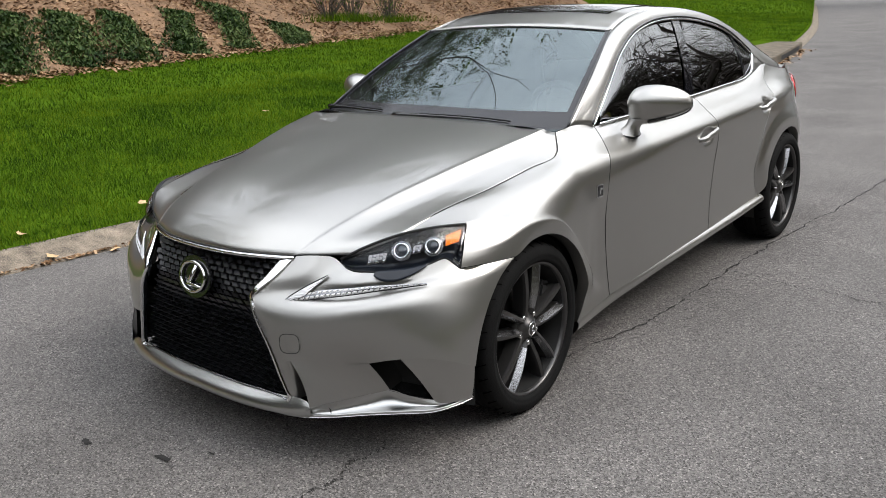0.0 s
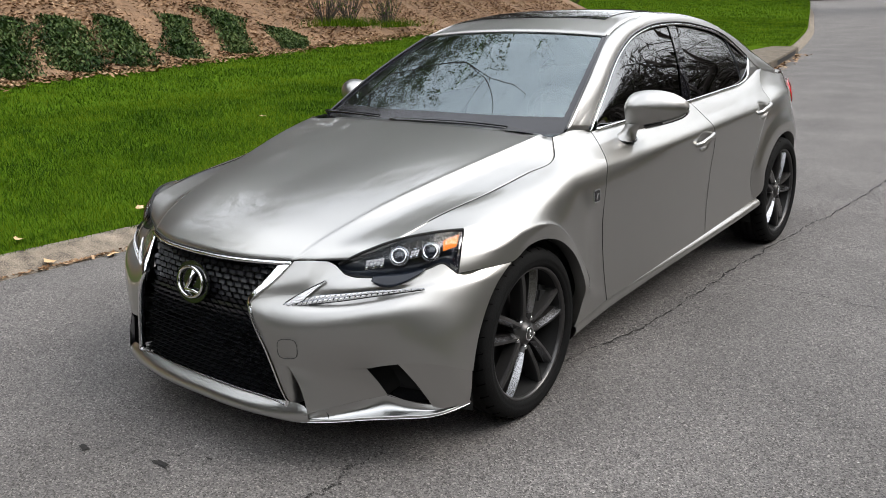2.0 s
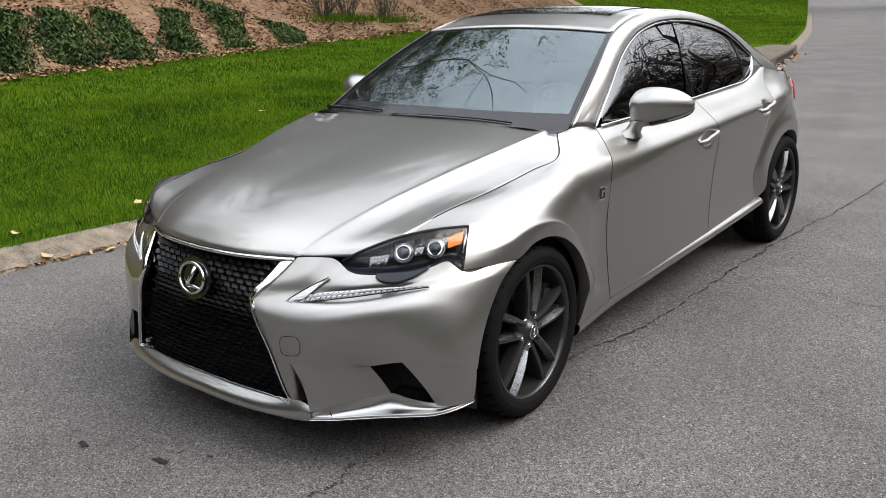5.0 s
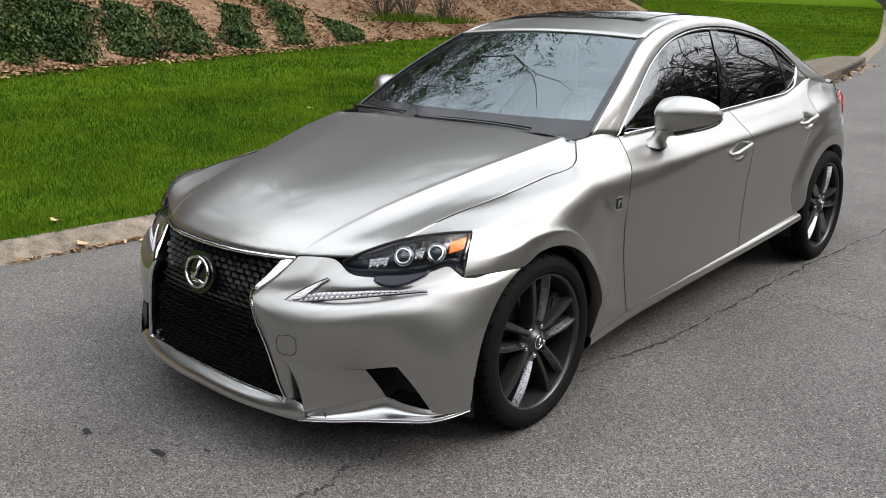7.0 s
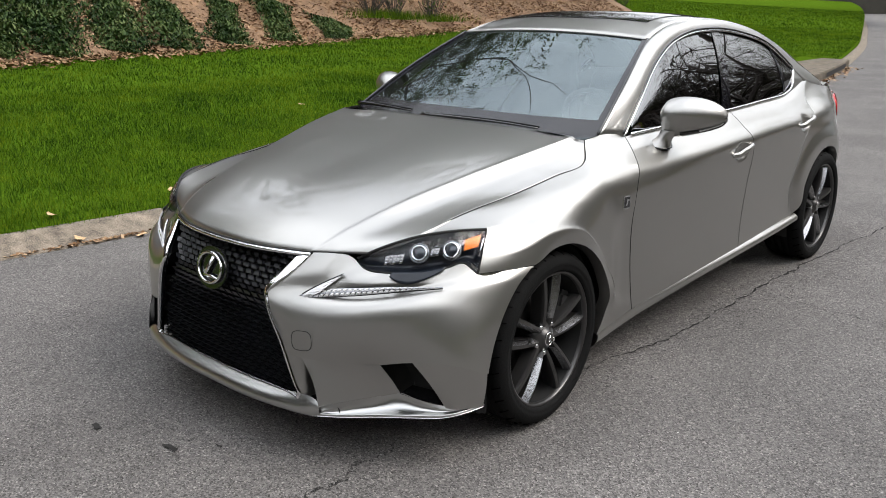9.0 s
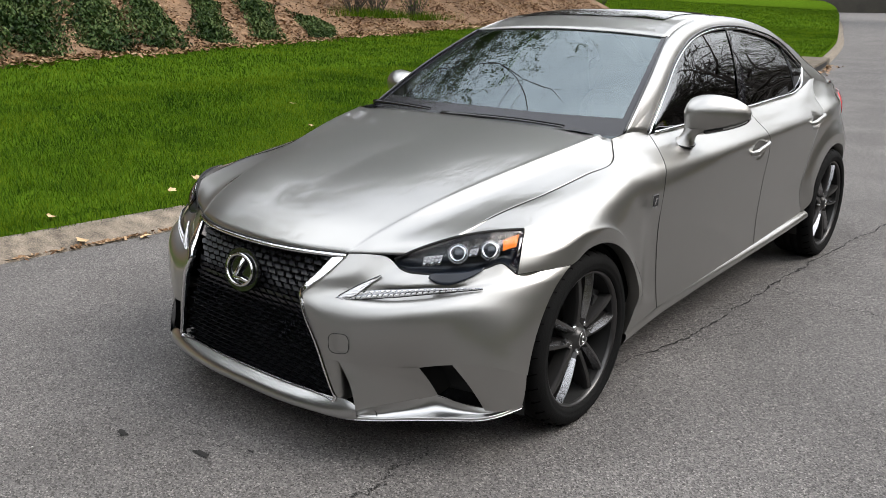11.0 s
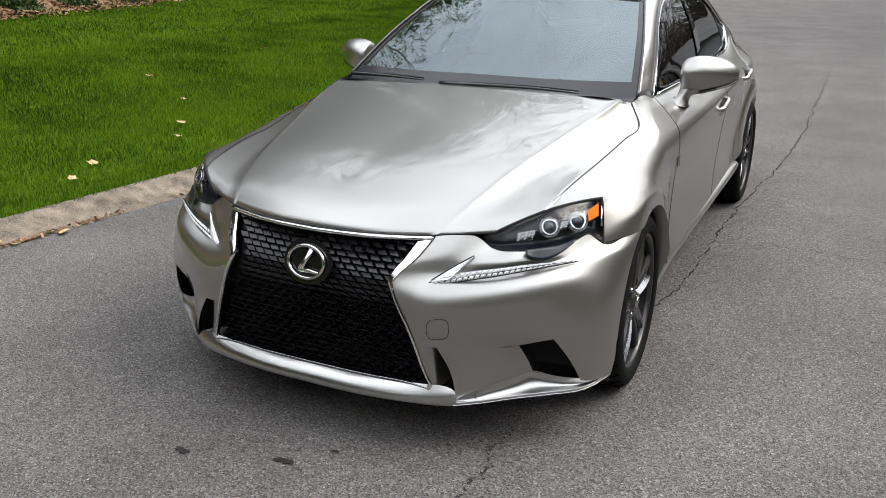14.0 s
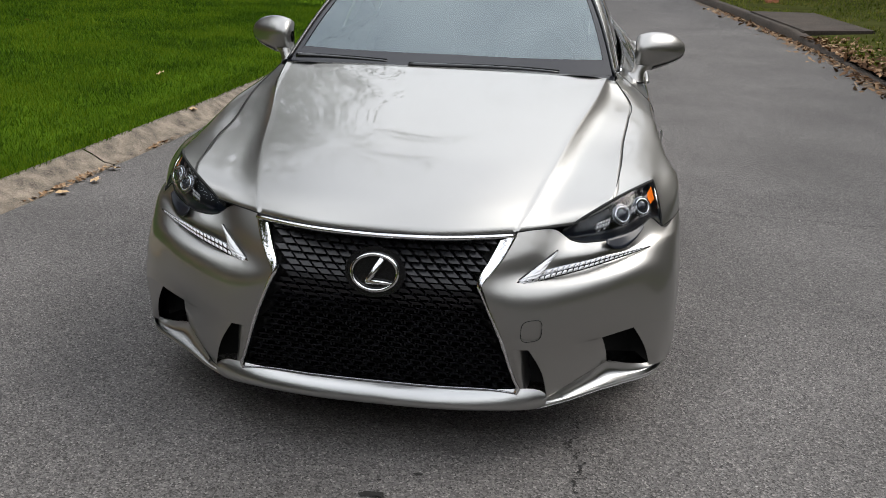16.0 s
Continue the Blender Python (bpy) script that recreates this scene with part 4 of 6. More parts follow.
    out = np.array((0.004, -0.010, 0.002))
    drl = sheet("running_light", np.array([bl + out, (bl + tl) / 2 + out * 1.5, tl + out]) * k, SATIN, car, 0, "clear daytime running light strip with small facets")
    tick_out = spl([(0.398, -0.742, 0.558), (0.436, -0.718, 0.586), (0.478, -0.686, 0.615), (0.521, -0.646, 0.641)], 16)
    tick_in = spl([(0.425, -0.730, 0.566), (0.474, -0.712, 0.585), (0.490, -0.690, 0.605), (0.523, -0.645, 0.640)], 16)
    tick = np.array([tick_out, tick_out * 0.6 + tick_in * 0.4 + np.array((0, -0.003, 0.001)), tick_in])
    tick = np.array([spl(tick[:, i], 6) for i in range(16)]).transpose(1, 0, 2)
    rough_cut = np.random.default_rng(4).uniform(-0.0022, 0.0022, (6, 16, 1)) * np.array((0.3, 1, 0.3))
    crystal = sheet("running_light_tick", (tick + rough_cut + np.array((0.001, -0.007, 0.003))) * k, LED, drl)
    crystal.data.polygons.foreach_set("use_smooth", [False] * len(crystal.data.polygons))
    tube("running_light_edge", (tick[0] + np.array((-0.002, -0.005, 0.003))) * k, 0.0026, BLACK, drl)
    tube("running_light_base", (bl + out * 0.9 + np.array((0, 0, -0.003))) * k, 0.0022, BLACK, drl)
    for q in range(24):
        w = 0.05 + 0.88 * q / 23
        at_b = np.array([np.interp(w, np.linspace(0, 1, 40), (bl + out * 1.35)[:, c]) for c in range(3)])
        at_t = np.array([np.interp(w, np.linspace(0, 1, 40), (tl + out * 1.35)[:, c]) for c in range(3)])
        side = (bl[1 + int(w * 38)] - bl[int(w * 38)]) * (0.54 if q % 2 else 0.62)
        for r0, r1 in ((0.06, 0.46), (0.54, 0.94)):
            lo, hi = at_b * (1 - r0) + at_t * r0, at_b * (1 - r1) + at_t * r1
            quad = [lo - side, lo + side, hi + side, hi - side, (lo + hi) / 2 + np.array((0.001, -0.004, 0.001))]
            obj("led_facet", [tuple(p * k) for p in quad], [(0, 1, 4), (1, 2, 4), (2, 3, 4), (3, 0, 4)], LED, drl, smooth=False)

# shut lines
for sgn in (1, -1):
    k = np.array((sgn, 1, 1))
    lines = [spl(HS[1:], 40) + np.array((0.001, 0, 0.001)), np.array([along(s, y) for s, y in zip(SIDE, DOOR_F)]) + np.array((0.0008, 0, 0)),
             np.array([along(s, y) for s, y in zip(SIDE, DOOR_M)]) + np.array((0.001, 0, 0)), np.array([along(s, y) for s, y in zip(SIDE, DOOR_R)]) + np.array((0.0015, 0, 0)),
             spl(B0[12:], 12) + np.array((0.001, -0.001, 0))]
    for ln, nm in zip(lines, ("hood_seam", "fender_seam", "door_seam", "quarter_seam", "bumper_seam")):
        tube(nm, spl(ln, 50) * k, {"door_seam": 0.0006, "quarter_seam": 0.0010, "hood_seam": 0.0017}.get(nm, 0.0012), LIP if nm == "quarter_seam" else SEAM, car, 6)
    tube("hood_seam", np.array([HR[0], HS[0], HS[1]]) * k + np.array((0, -0.002, 0.0)), 0.0018, SEAM, car, 6)
    tube("pillar_seam", spl([HS[-1], (0.705, 0.51, 0.973), IE[0]], 10) * k, 0.0011, SEAM, car, 6)
tube("hood_seam", np.concatenate([flip(spl([HC[0], HM[0], HR[0]], 20))[::-1], spl([HC[0], HM[0], HR[0]], 20)[1:]]) + np.array((0, -0.001, -0.003)), 0.004, SEAM, car, 6)

# grille mesh: staggered slanted facets that lean back
gv, gf = [], []


def grille_y(x, z):
    return np.interp(z, [0.18, 0.4, 0.58, 0.69], [-0.775, -0.785, -0.772, -0.735]) + x * x * np.interp(z, [0.2, 0.4, 0.58, 0.69], [0.12, 0.13, 0.2, 0.35])


DZ, DX = 0.0188, 0.040
for j in range(27):
    z = 0.686 - DZ * j - 0.006
    half = np.interp(z, [0.2, 0.24, 0.55, 0.58, 0.69], [0.43, 0.422, 0.307, 0.297, 0.352])
    for i in range(-11, 12):
        x = (i + 0.5 * (j % 2)) * DX
        if abs(x) + 0.011 > half or z < 0.2 + 0.02 * (abs(x) > 0.3):
            continue
        y = grille_y(x, z)
        a, h, sh = 0.0150, 0.0056, -0.0085
        lean = np.interp(z, [0.46, 0.54, 0.60], [-0.005, 0.002, 0.0075])
        prof = [(-a - sh, -h, lean), (a - sh, -h, lean), (a + sh, h, -lean), (-a + sh, h, -lean)]
        base = len(gv)
        gv += [(x + px, y + py - 0.006, z + pz) for px, pz, py in [(p[0], p[1], -p[2]) for p in prof]]
        gv += [(x + px, y + 0.022, z + pz - 0.004) for px, pz, py in [(p[0], p[1], p[2]) for p in prof]]
        gf += [(base, base + 1, base + 2, base + 3)] + [(base + q, base + 4 + q, base + 4 + (q + 1) % 4, base + (q + 1) % 4) for q in range(4)]
        # thin links down to the next row
        for d in (-1, 1):
            b2 = len(gv)
            xa, xb = x + d * a * 0.8, x + d * DX * 0.42
            ya = y + 0.003
            gv += [(xa - 0.003, ya, z), (xa + 0.003, ya, z), (xb + 0.003, ya, z - DZ), (xb - 0.003, ya, z - DZ)]
            gf += [(b2, b2 + 1, b2 + 2, b2 + 3)]
obj("grille_mesh", gv, gf, GRILLE, car, "gloss black grille of staggered slanted facets", smooth=False)


def ellipse(a, b, n=40):
    return [(a * math.cos(2 * math.pi * i / n), b * math.sin(2 * math.pi * i / n)) for i in range(n)]


EM = Matrix.Translation((0, -0.808, 0.592)) @ Matrix.Rotation(radians(78), 4, "X")
bm = bmesh.new()
ring = [bm.verts.new((x, y, 0.0)) for x, y in ellipse(0.090, 0.075)]
face = bm.faces.new(ring)
top_ring = bmesh.ops.extrude_face_region(bm, geom=[face])
bmesh.ops.translate(bm, verts=[v for v in top_ring["geom"] if isinstance(v, bmesh.types.BMVert)], vec=(0, 0, 0.01))
bm.transform(EM @ Matrix.Translation((0, 0, -0.014)))
emblem = part("emblem", bm, BLACK, car, "round gloss black badge with a chrome oval")
v, f = tube_mesh([(x, y, 0.004) for x, y in ellipse(0.068, 0.053)], 0.0058, 8, True)
obj("emblem_ring", [EM @ Vector(p) for p in v], f, CHROME, emblem)
v, f = tube_mesh([(0.022, 0.042, 0.006), (-0.018, -0.022, 0.006), (-0.024, -0.030, 0.006)], [0.0095, 0.0085, 0.005], 8, False, 0.6)
obj("emblem_stroke", [EM @ Vector(p) for p in v], f, CHROME, emblem)
v, f = tube_mesh([(-0.024, -0.028, 0.006), (0.02, -0.028, 0.006), (0.052, -0.031, 0.006)], [0.0075, 0.0065, 0.0045], 8, False, 0.6)
obj("emblem_stroke", [EM @ Vector(p) for p in v], f, CHROME, emblem)

# washer cover and slots beside the grille
for sgn in (1, -1):
    k = np.array((sgn, 1, 1))
    # washer cover outline
    cap = [(0.461 + 0.030 * c, -0.785 + 0.026 * c * 0.6 - 0.004, 0.438 + 0.034 * s_) for c, s_ in [(np.sign(math.cos(a)) * abs(math.cos(a)) ** 0.6, np.sign(math.sin(a)) * abs(math.sin(a)) ** 0.6) for a in np.linspace(0, 2 * math.pi, 28)[:-1]]]
    if sgn == 1:
        tube("washer_cover", np.array(cap) * k, 0.0012, SEAM, car, 6, True)
    # painted strip beside the grille, and the dark slot behind it
    edge_in = spl([(0.380, -0.798, 0.400), (0.406, -0.792, 0.325), (0.428, -0.786, 0.265), (0.439, -0.782, 0.243), (0.445, -0.776, 0.232)], 14)
    wide = np.linspace(1, 0.12, 14)[:, None]
    turn_in = np.stack([spl([p, p + np.array((0.030, 0.008, 0)) * w, p + np.array((0.052, 0.022, 0)) * w + np.array((0.004, 0.006, 0)), p + np.array((0.058, 0.05, 0)) * w + np.array((0.010, 0.03, 0)), p + np.array((0.06, 0.07, 0)) * w + np.array((0.014, 0.09, 0))], 14) for p, w in zip(edge_in, wide)])
    sheet("grille_side_strip", turn_in * k, PAINT, car)
    slot = loft([[(0.408, -0.68, 0.40), (0.435, -0.665, 0.31), (0.462, -0.655, 0.20)], [(0.48, -0.68, 0.41), (0.51, -0.67, 0.31), (0.55, -0.66, 0.19)], [(0.50, -0.75, 0.41), (0.53, -0.74, 0.31), (0.57, -0.73, 0.19)]], 8, 8)
    sheet("bumper_slot", slot * k, DARK, car, 0, "dark air slot beside the grille")

# side badge
for sgn in (1, -1):
    bm = bmesh.new()
    bmesh.ops.create_cube(bm, size=1)
    bmesh.ops.bevel(bm, geom=bm.edges[:], offset=0.08, segments=2, affect="EDGES")
    bm.transform(Matrix.Translation((0.900 * sgn, 0.47, 0.749)) @ Matrix.Rotation(radians(-3 * sgn), 4, "Z") @ Matrix.Diagonal((0.007, 0.046, 0.052, 1)))
    plate = part("side_badge", bm, CHROME, car, "small chrome badge plate")
    for dx, dy, dz, sy, sz, tilt, stuff_mat, nm in ((0.0030, 0.0, 0.0, 0.036, 0.041, 0, BLACK, "badge_inset"), (0.0038, -0.003, 0.0, 0.008, 0.026, 14, CHROME, "badge_stroke"), (0.0038, 0.007, 0.008, 0.013, 0.007, 0, CHROME, "badge_stroke")):
        bm = bmesh.new()
        bmesh.ops.create_cube(bm, size=1)
        bm.transform(Matrix.Translation(((0.900 + dx) * sgn, 0.47 + dy, 0.749 + dz)) @ Matrix.Rotation(radians(-3 * sgn), 4, "Z") @ Matrix.Rotation(radians(tilt * -sgn), 4, "X") @ Matrix.Diagonal((0.004, sy, sz, 1)))
        part(nm, bm, stuff_mat, plate)

# mirrors
MX = [0.799, 0.806, 0.84, 0.88, 0.92, 0.96, 0.99, 1.010, 1.021]
MT = [1.082, 1.094, 1.108, 1.112, 1.108, 1.098, 1.082, 1.066, 1.048]
MC = [1.022, 1.023, 1.025, 1.026, 1.025, 1.025, 1.025, 1.025, 1.025]
MB = [0.950, 0.944, 0.942, 0.950, 0.961, 0.973, 0.985, 0.997, 1.010]
MY = [0.885, 0.872, 0.868, 0.880, 0.905, 0.938, 0.972, 1.003, 1.024]
MD = [0.100, 0.130, 0.142, 0.142, 0.132, 0.108, 0.082, 0.055, 0.034]


def mirror_shell():
    """Cap above a crisp crease, and the darker flank tucked in below it."""
    up, low = [], []
    for x, t, c, b, y, d in zip(MX, MT, MC, MB, MY, MD):
        up.append(spl([(x, y + d, t - 0.012), (x, y + 0.70 * d, t - 0.001), (x, y + 0.42 * d, t - 0.004), (x, y + 0.16 * d, t - 0.32 * (t - c)), (x, y + 0.02 * d, c + 0.32 * (t - c)), (x, y + 0.015 * d, c + 0.12 * (t - c)), (x, y + 0.045 * d, c)], 16))
        low.append(spl([(x, y + 0.045 * d, c), (x, y + 0.14 * d, c - 0.5 * (c - b)), (x, y + 0.30 * d, b + 0.008), (x, y + 0.50 * d, b), (x, y + d, b + 0.006)], 12))
    g = np.concatenate([np.array([spl(np.array(q)[:, i], 30) for i in range(q_n)]) for q, q_n in ((up, 16), ([p[1:] for p in low], 11))])
    return g


for sgn in (1, -1):
    k = np.array((sgn, 1, 1))
    g = mirror_shell()
    mir = sheet("door_mirror", g * k, PAINT, car, 0, "silver door mirror housing on a stalk")
    for col, nm in ((0, "mirror_end"), (-1, "mirror_tip")):
        rim = g[:, col]
        sheet(nm, np.array([rim, rim * 0.4 + rim.mean(axis=0) * 0.6 + np.array((-0.004 if col == 0 else 0.003, 0, 0))]) * k, PAINT, mir)
    sheet("mirror_glass", np.array([g[0], g[-1]]) * k - np.array((0, 0.006, 0)), CHROME, mir)
    under = g[19:, 9:].copy()
    under += np.array((0.001, -0.0035, -0.002))
    sheet("mirror_underside", under * k, BLACK, mir, 0, "black lower edge of the mirror housing")
    signal = g[19:21, 17:29].copy()
    signal += np.array((0.002, -0.0045, -0.001))
    sheet("turn_signal", signal * k, LED, mir, 0, "clear turn signal strip")
    stalk = loft([[(0.762, 0.86, 0.926), (0.80, 0.845, 0.907), (0.835, 0.875, 0.900), (0.832, 0.945, 0.903), (0.79, 0.985, 0.92), (0.765, 0.93, 0.93), (0.762, 0.86, 0.926)], [(0.785, 0.885, 0.936), (0.805, 0.868, 0.934), (0.836, 0.888, 0.932), (0.835, 0.945, 0.934), (0.81, 0.965, 0.94), (0.786, 0.93, 0.94), (0.785, 0.885, 0.936)], [(0.80, 0.905, 0.978), (0.815, 0.89, 0.975), (0.87, 0.905, 0.972), (0.87, 0.975, 0.972), (0.82, 0.985, 0.975), (0.80, 0.945, 0.978), (0.80, 0.905, 0.978)]], 24, 10)
    sheet("mirror_stalk", stalk * k, PAINT, mir)
    tube("stalk_gasket", (stalk[0] + np.array((0.001, 0, -0.002))) * k, 0.004, BLACK, mir)

# door handles
for yc, zc, xo in ((1.565, 0.812, 0.890), (2.425, 0.860, 0.882)):
    for sgn in (1, -1):
        k = np.array((sgn, 1, 1))
        bar = spl([(xo - 0.006, yc - 0.098, zc - 0.016), (xo + 0.014, yc - 0.08, zc - 0.012), (xo + 0.021, yc - 0.02, zc - 0.001), (xo + 0.021, yc + 0.045, zc + 0.008), (xo + 0.013, yc + 0.085, zc + 0.015), (xo - 0.006, yc + 0.10, zc + 0.018)], 24)
        tube("door_handle", bar * k, np.interp(np.linspace(0, 1, 24), [0, 0.15, 0.5, 0.85, 1], [0.008, 0.012, 0.013, 0.012, 0.007]), PAINT, car, 12, flat=1.15)

# wipers and glass border
for pts in ([(-0.64, 0.52, 1.000), (-0.50, 0.495, 1.004), (-0.36, 0.475, 1.004), (-0.24, 0.46, 1.002)], [(-0.14, 0.435, 0.995), (0.12, 0.445, 1.000), (0.30, 0.458, 0.998), (0.47, 0.470, 0.990)]):
    wiper = tube("wiper", spl(pts, 16), np.interp(np.linspace(0, 1, 16), [0, 0.3, 1], [0.016, 0.011, 0.006]), BLACK, car, 8, label="black windshield wiper", flat=0.7)
    tube("wiper_blade", spl(np.array(pts) + np.array((0.0, 0.012, 0.004)), 16), 0.004, RUBBER, wiper)
frit_low = np.array(WS)[:, :4] + np.array((0, -0.001, 0.0025))
sheet("windshield_border", frit_low, FRIT, car, 0, "black printed border of the windshield")
ws = np.array(WS) + np.array((0, -0.001, 0.003))
for a, b in ((0, 3), (-3, None)):
    edge_rows = ws[a:b]
    inner = (edge_rows[-1] * 0.35 + edge_rows[0] * 0.65) if a == 0 else (edge_rows[0] * 0.35 + edge_rows[-1] * 0.65)
    sheet("windshield_border", np.array([edge_rows[0], inner]) if a == 0 else np.array([inner, edge_rows[-1]]), FRIT, car)
for sgn in (1, -1):
    tube("windshield_trim", spl(IE[:3], 24) * np.array((sgn, 1, 1)) + np.array((-0.004 * sgn, 0, 0.002)), 0.006, BLACK, car)
tube("cowl_panel", np.concatenate([flip(spl([(0, 0.445, 0.976), (0.36, 0.47, 0.970), (0.62, 0.53, 0.955)], 14))[::-1], spl([(0, 0.445, 0.976), (0.36, 0.47, 0.970), (0.62, 0.53, 0.955)], 14)[1:]]), 0.014, BLACK, car)
roof_skin = whole(loft(ROOF, 120, 16))
cols = [i for i in range(120) if 1.40 < roof_skin[15][i][1] < 2.05]
sun_roof = np.array([row[cols] for row in roof_skin if abs(row[40][0]) < 0.43]) + np.array((0, 0, 0.003))
sheet("sunroof", sun_roof, ROOFGLASS, car, 0.002, "black glass sunroof panel")

# tail lamps
for sgn in (1, -1):
    k = np.array((sgn, 1, 1))
    lamp = loft([[(0.715, 3.36, 0.925), (0.692, 3.45, 0.927), (0.61, 3.62, 0.922)], [(0.756, 3.31, 0.870), (0.728, 3.45, 0.862), (0.655, 3.63, 0.860)], [(0.752, 3.37, 0.792), (0.733, 3.45, 0.785), (0.66, 3.62, 0.78)]], 12, 8)
    sheet("tail_lamp", lamp * k, RED, car, 0.004, "red tail lamp lens")

# cabin
bm = bmesh.new()
bmesh.ops.create_cube(bm, size=1)
bm.transform(Matrix.Translation((0, 1.9, 0.52)) @ Matrix.Diagonal((1.42, 2.9, 0.6, 1)))
part("cabin_floor", bm, INTERIOR, car)
dash = loft([[(-0.68, 0.52, 0.93), (0, 0.50, 0.955), (0.68, 0.52, 0.93)], [(-0.68, 0.85, 0.95), (0, 0.88, 0.96), (0.68, 0.85, 0.95)], [(-0.68, 1.0, 0.90), (0, 1.02, 0.90), (0.68, 1.0, 0.90)], [(-0.68, 1.02, 0.7), (0, 1.04, 0.7), (0.68, 1.02, 0.7)]], 12, 12)
sheet("dashboard", dash, INTERIOR, car, 0.01)
v, f = ring_mesh((0.36, 1.12, 0.93), (0, 0.9, 0.45), 0.18, 0.016)
obj("steering_wheel", v, f, INTERIOR, car)
for x in (-0.36, 0.36):
    g = loft([[(x - 0.24, 1.62, 0.62), (x, 1.58, 0.62), (x + 0.24, 1.62, 0.62)], [(x - 0.22, 1.74, 0.9), (x, 1.70, 0.9), (x + 0.22, 1.74, 0.9)], [(x - 0.14, 1.83, 1.10), (x, 1.80, 1.12), (x + 0.14, 1.83, 1.10)], [(x - 0.12, 1.86, 1.22), (x, 1.83, 1.25), (x + 0.12, 1.86, 1.22)]], 10, 14)
    sheet("front_seat", g, SEAT, car, 0.09, "grey leather front seat")
g = loft([[(-0.62, 2.5, 0.6), (0, 2.48, 0.6), (0.62, 2.5, 0.6)], [(-0.6, 2.72, 1.02), (0, 2.72, 1.05), (0.6, 2.72, 1.02)]], 10, 6)
sheet("rear_seat", g, INTERIOR, car, 0.08)

# underbody and wheel housings
bm = bmesh.new()
bmesh.ops.create_cube(bm, size=1)
bm.transform(Matrix.Translation((0, 1.55, 0.27)) @ Matrix.Diagonal((1.28, 4.0, 0.22, 1)))
part("underbody", bm, DARK, car)
bm = bmesh.new()
bmesh.ops.create_cube(bm, size=1)
bm.transform(Matrix.Translation((0, -0.53, 0.185)) @ Matrix.Diagonal((0.88, 0.40, 0.02, 1)))
part("front_undertray", bm, DARK, car)
for yc in (0, 2.8):
    for sgn in (1, -1):
        v = [(x * sgn, yc + 0.36 * math.sin(a), 0.318 + 0.36 * math.cos(a)) for x in (0.84, 0.5) for a in np.linspace(-1.95, 1.95, 20)] + [(0.5 * sgn, yc, 0.318)]
        f = [(i, i + 1, 21 + i, 20 + i) for i in range(19)] + [(20 + i, 21 + i, 40) for i in range(19)]
        obj("wheel_housing", v, f, DARK, car)


# wheels: tyre, rim barrel, five pairs of spokes
def revolve(profile, n=64):
    """Profile of (x, radius) turned round the x axis."""
    k = len(profile)
    v = [(x, r * math.sin(2 * math.pi * i / n), r * math.cos(2 * math.pi * i / n)) for i in range(n) for x, r in profile]
    f = [(i * k + j, i * k + j + 1, ((i + 1) % n) * k + j + 1, ((i + 1) % n) * k + j) for i in range(n) for j in range(k - 1)]
    return v, f


def spoke_mesh(a, sgn):
    """One of a pair of spreading spokes: a flat face, a wide chamfer towards its partner and a steep outer flank."""
    v, f = [], []
    steps = 9
    er, et = (math.sin(a), math.cos(a)), (math.cos(a), -math.sin(a))
    for i in range(steps):
        q = i / (steps - 1)
        r = 0.048 + q * (0.240 - 0.048)
        o = 0.0185 + 0.0265 * q ** 0.9
        w = 0.0118 + 0.0042 * q
        x0 = 0.088 + 0.012 * math.sin(q * math.pi * 0.8) - 0.001 * q
        for off, dx in ((-w, -0.060), (-w, -0.024), (-w * 0.12, 0.0), (w * 0.45, -0.0015), (w * 0.85, -0.004), (w, -0.014), (w, -0.060)):
            v.append((x0 + dx, er[0] * r + et[0] * sgn * (o + off), er[1] * r + et[1] * sgn * (o + off)))
        if i:
            p = (i - 1) * 7
            f += [(p + j, p + j + 1, p + j + 8, p + j + 7) for j in range(6)]
    return v, f + [tuple(range(7)), tuple(range((steps - 1) * 7, steps * 7))[::-1]]


tyre_prof = [(-0.10, 0.245), (-0.112, 0.262), (-0.116, 0.285), (-0.110, 0.308), (-0.092, 0.319), (-0.045, 0.3225), (-0.043, 0.315), (-0.036, 0.315), (-0.034, 0.323), (-0.003, 0.323), (-0.002, 0.315), (0.005, 0.315), (0.006, 0.323), (0.036, 0.323), (0.038, 0.315), (0.045, 0.315), (0.047, 0.3225), (0.088, 0.320), (0.103, 0.313), (0.112, 0.300), (0.1165, 0.285), (0.1165, 0.276), (0.1150, 0.274), (0.1155, 0.266), (0.112, 0.257), (0.104, 0.2515)]
barrel_prof = [(-0.10, 0.247), (-0.098, 0.235), (-0.06, 0.218), (0.04, 0.222), (0.066, 0.232), (0.088, 0.2385)]
rim_prof = [(0.088, 0.2385), (0.098, 0.2405), (0.1035, 0.2445), (0.105, 0.2485), (0.104, 0.2515), (0.099, 0.2525)]


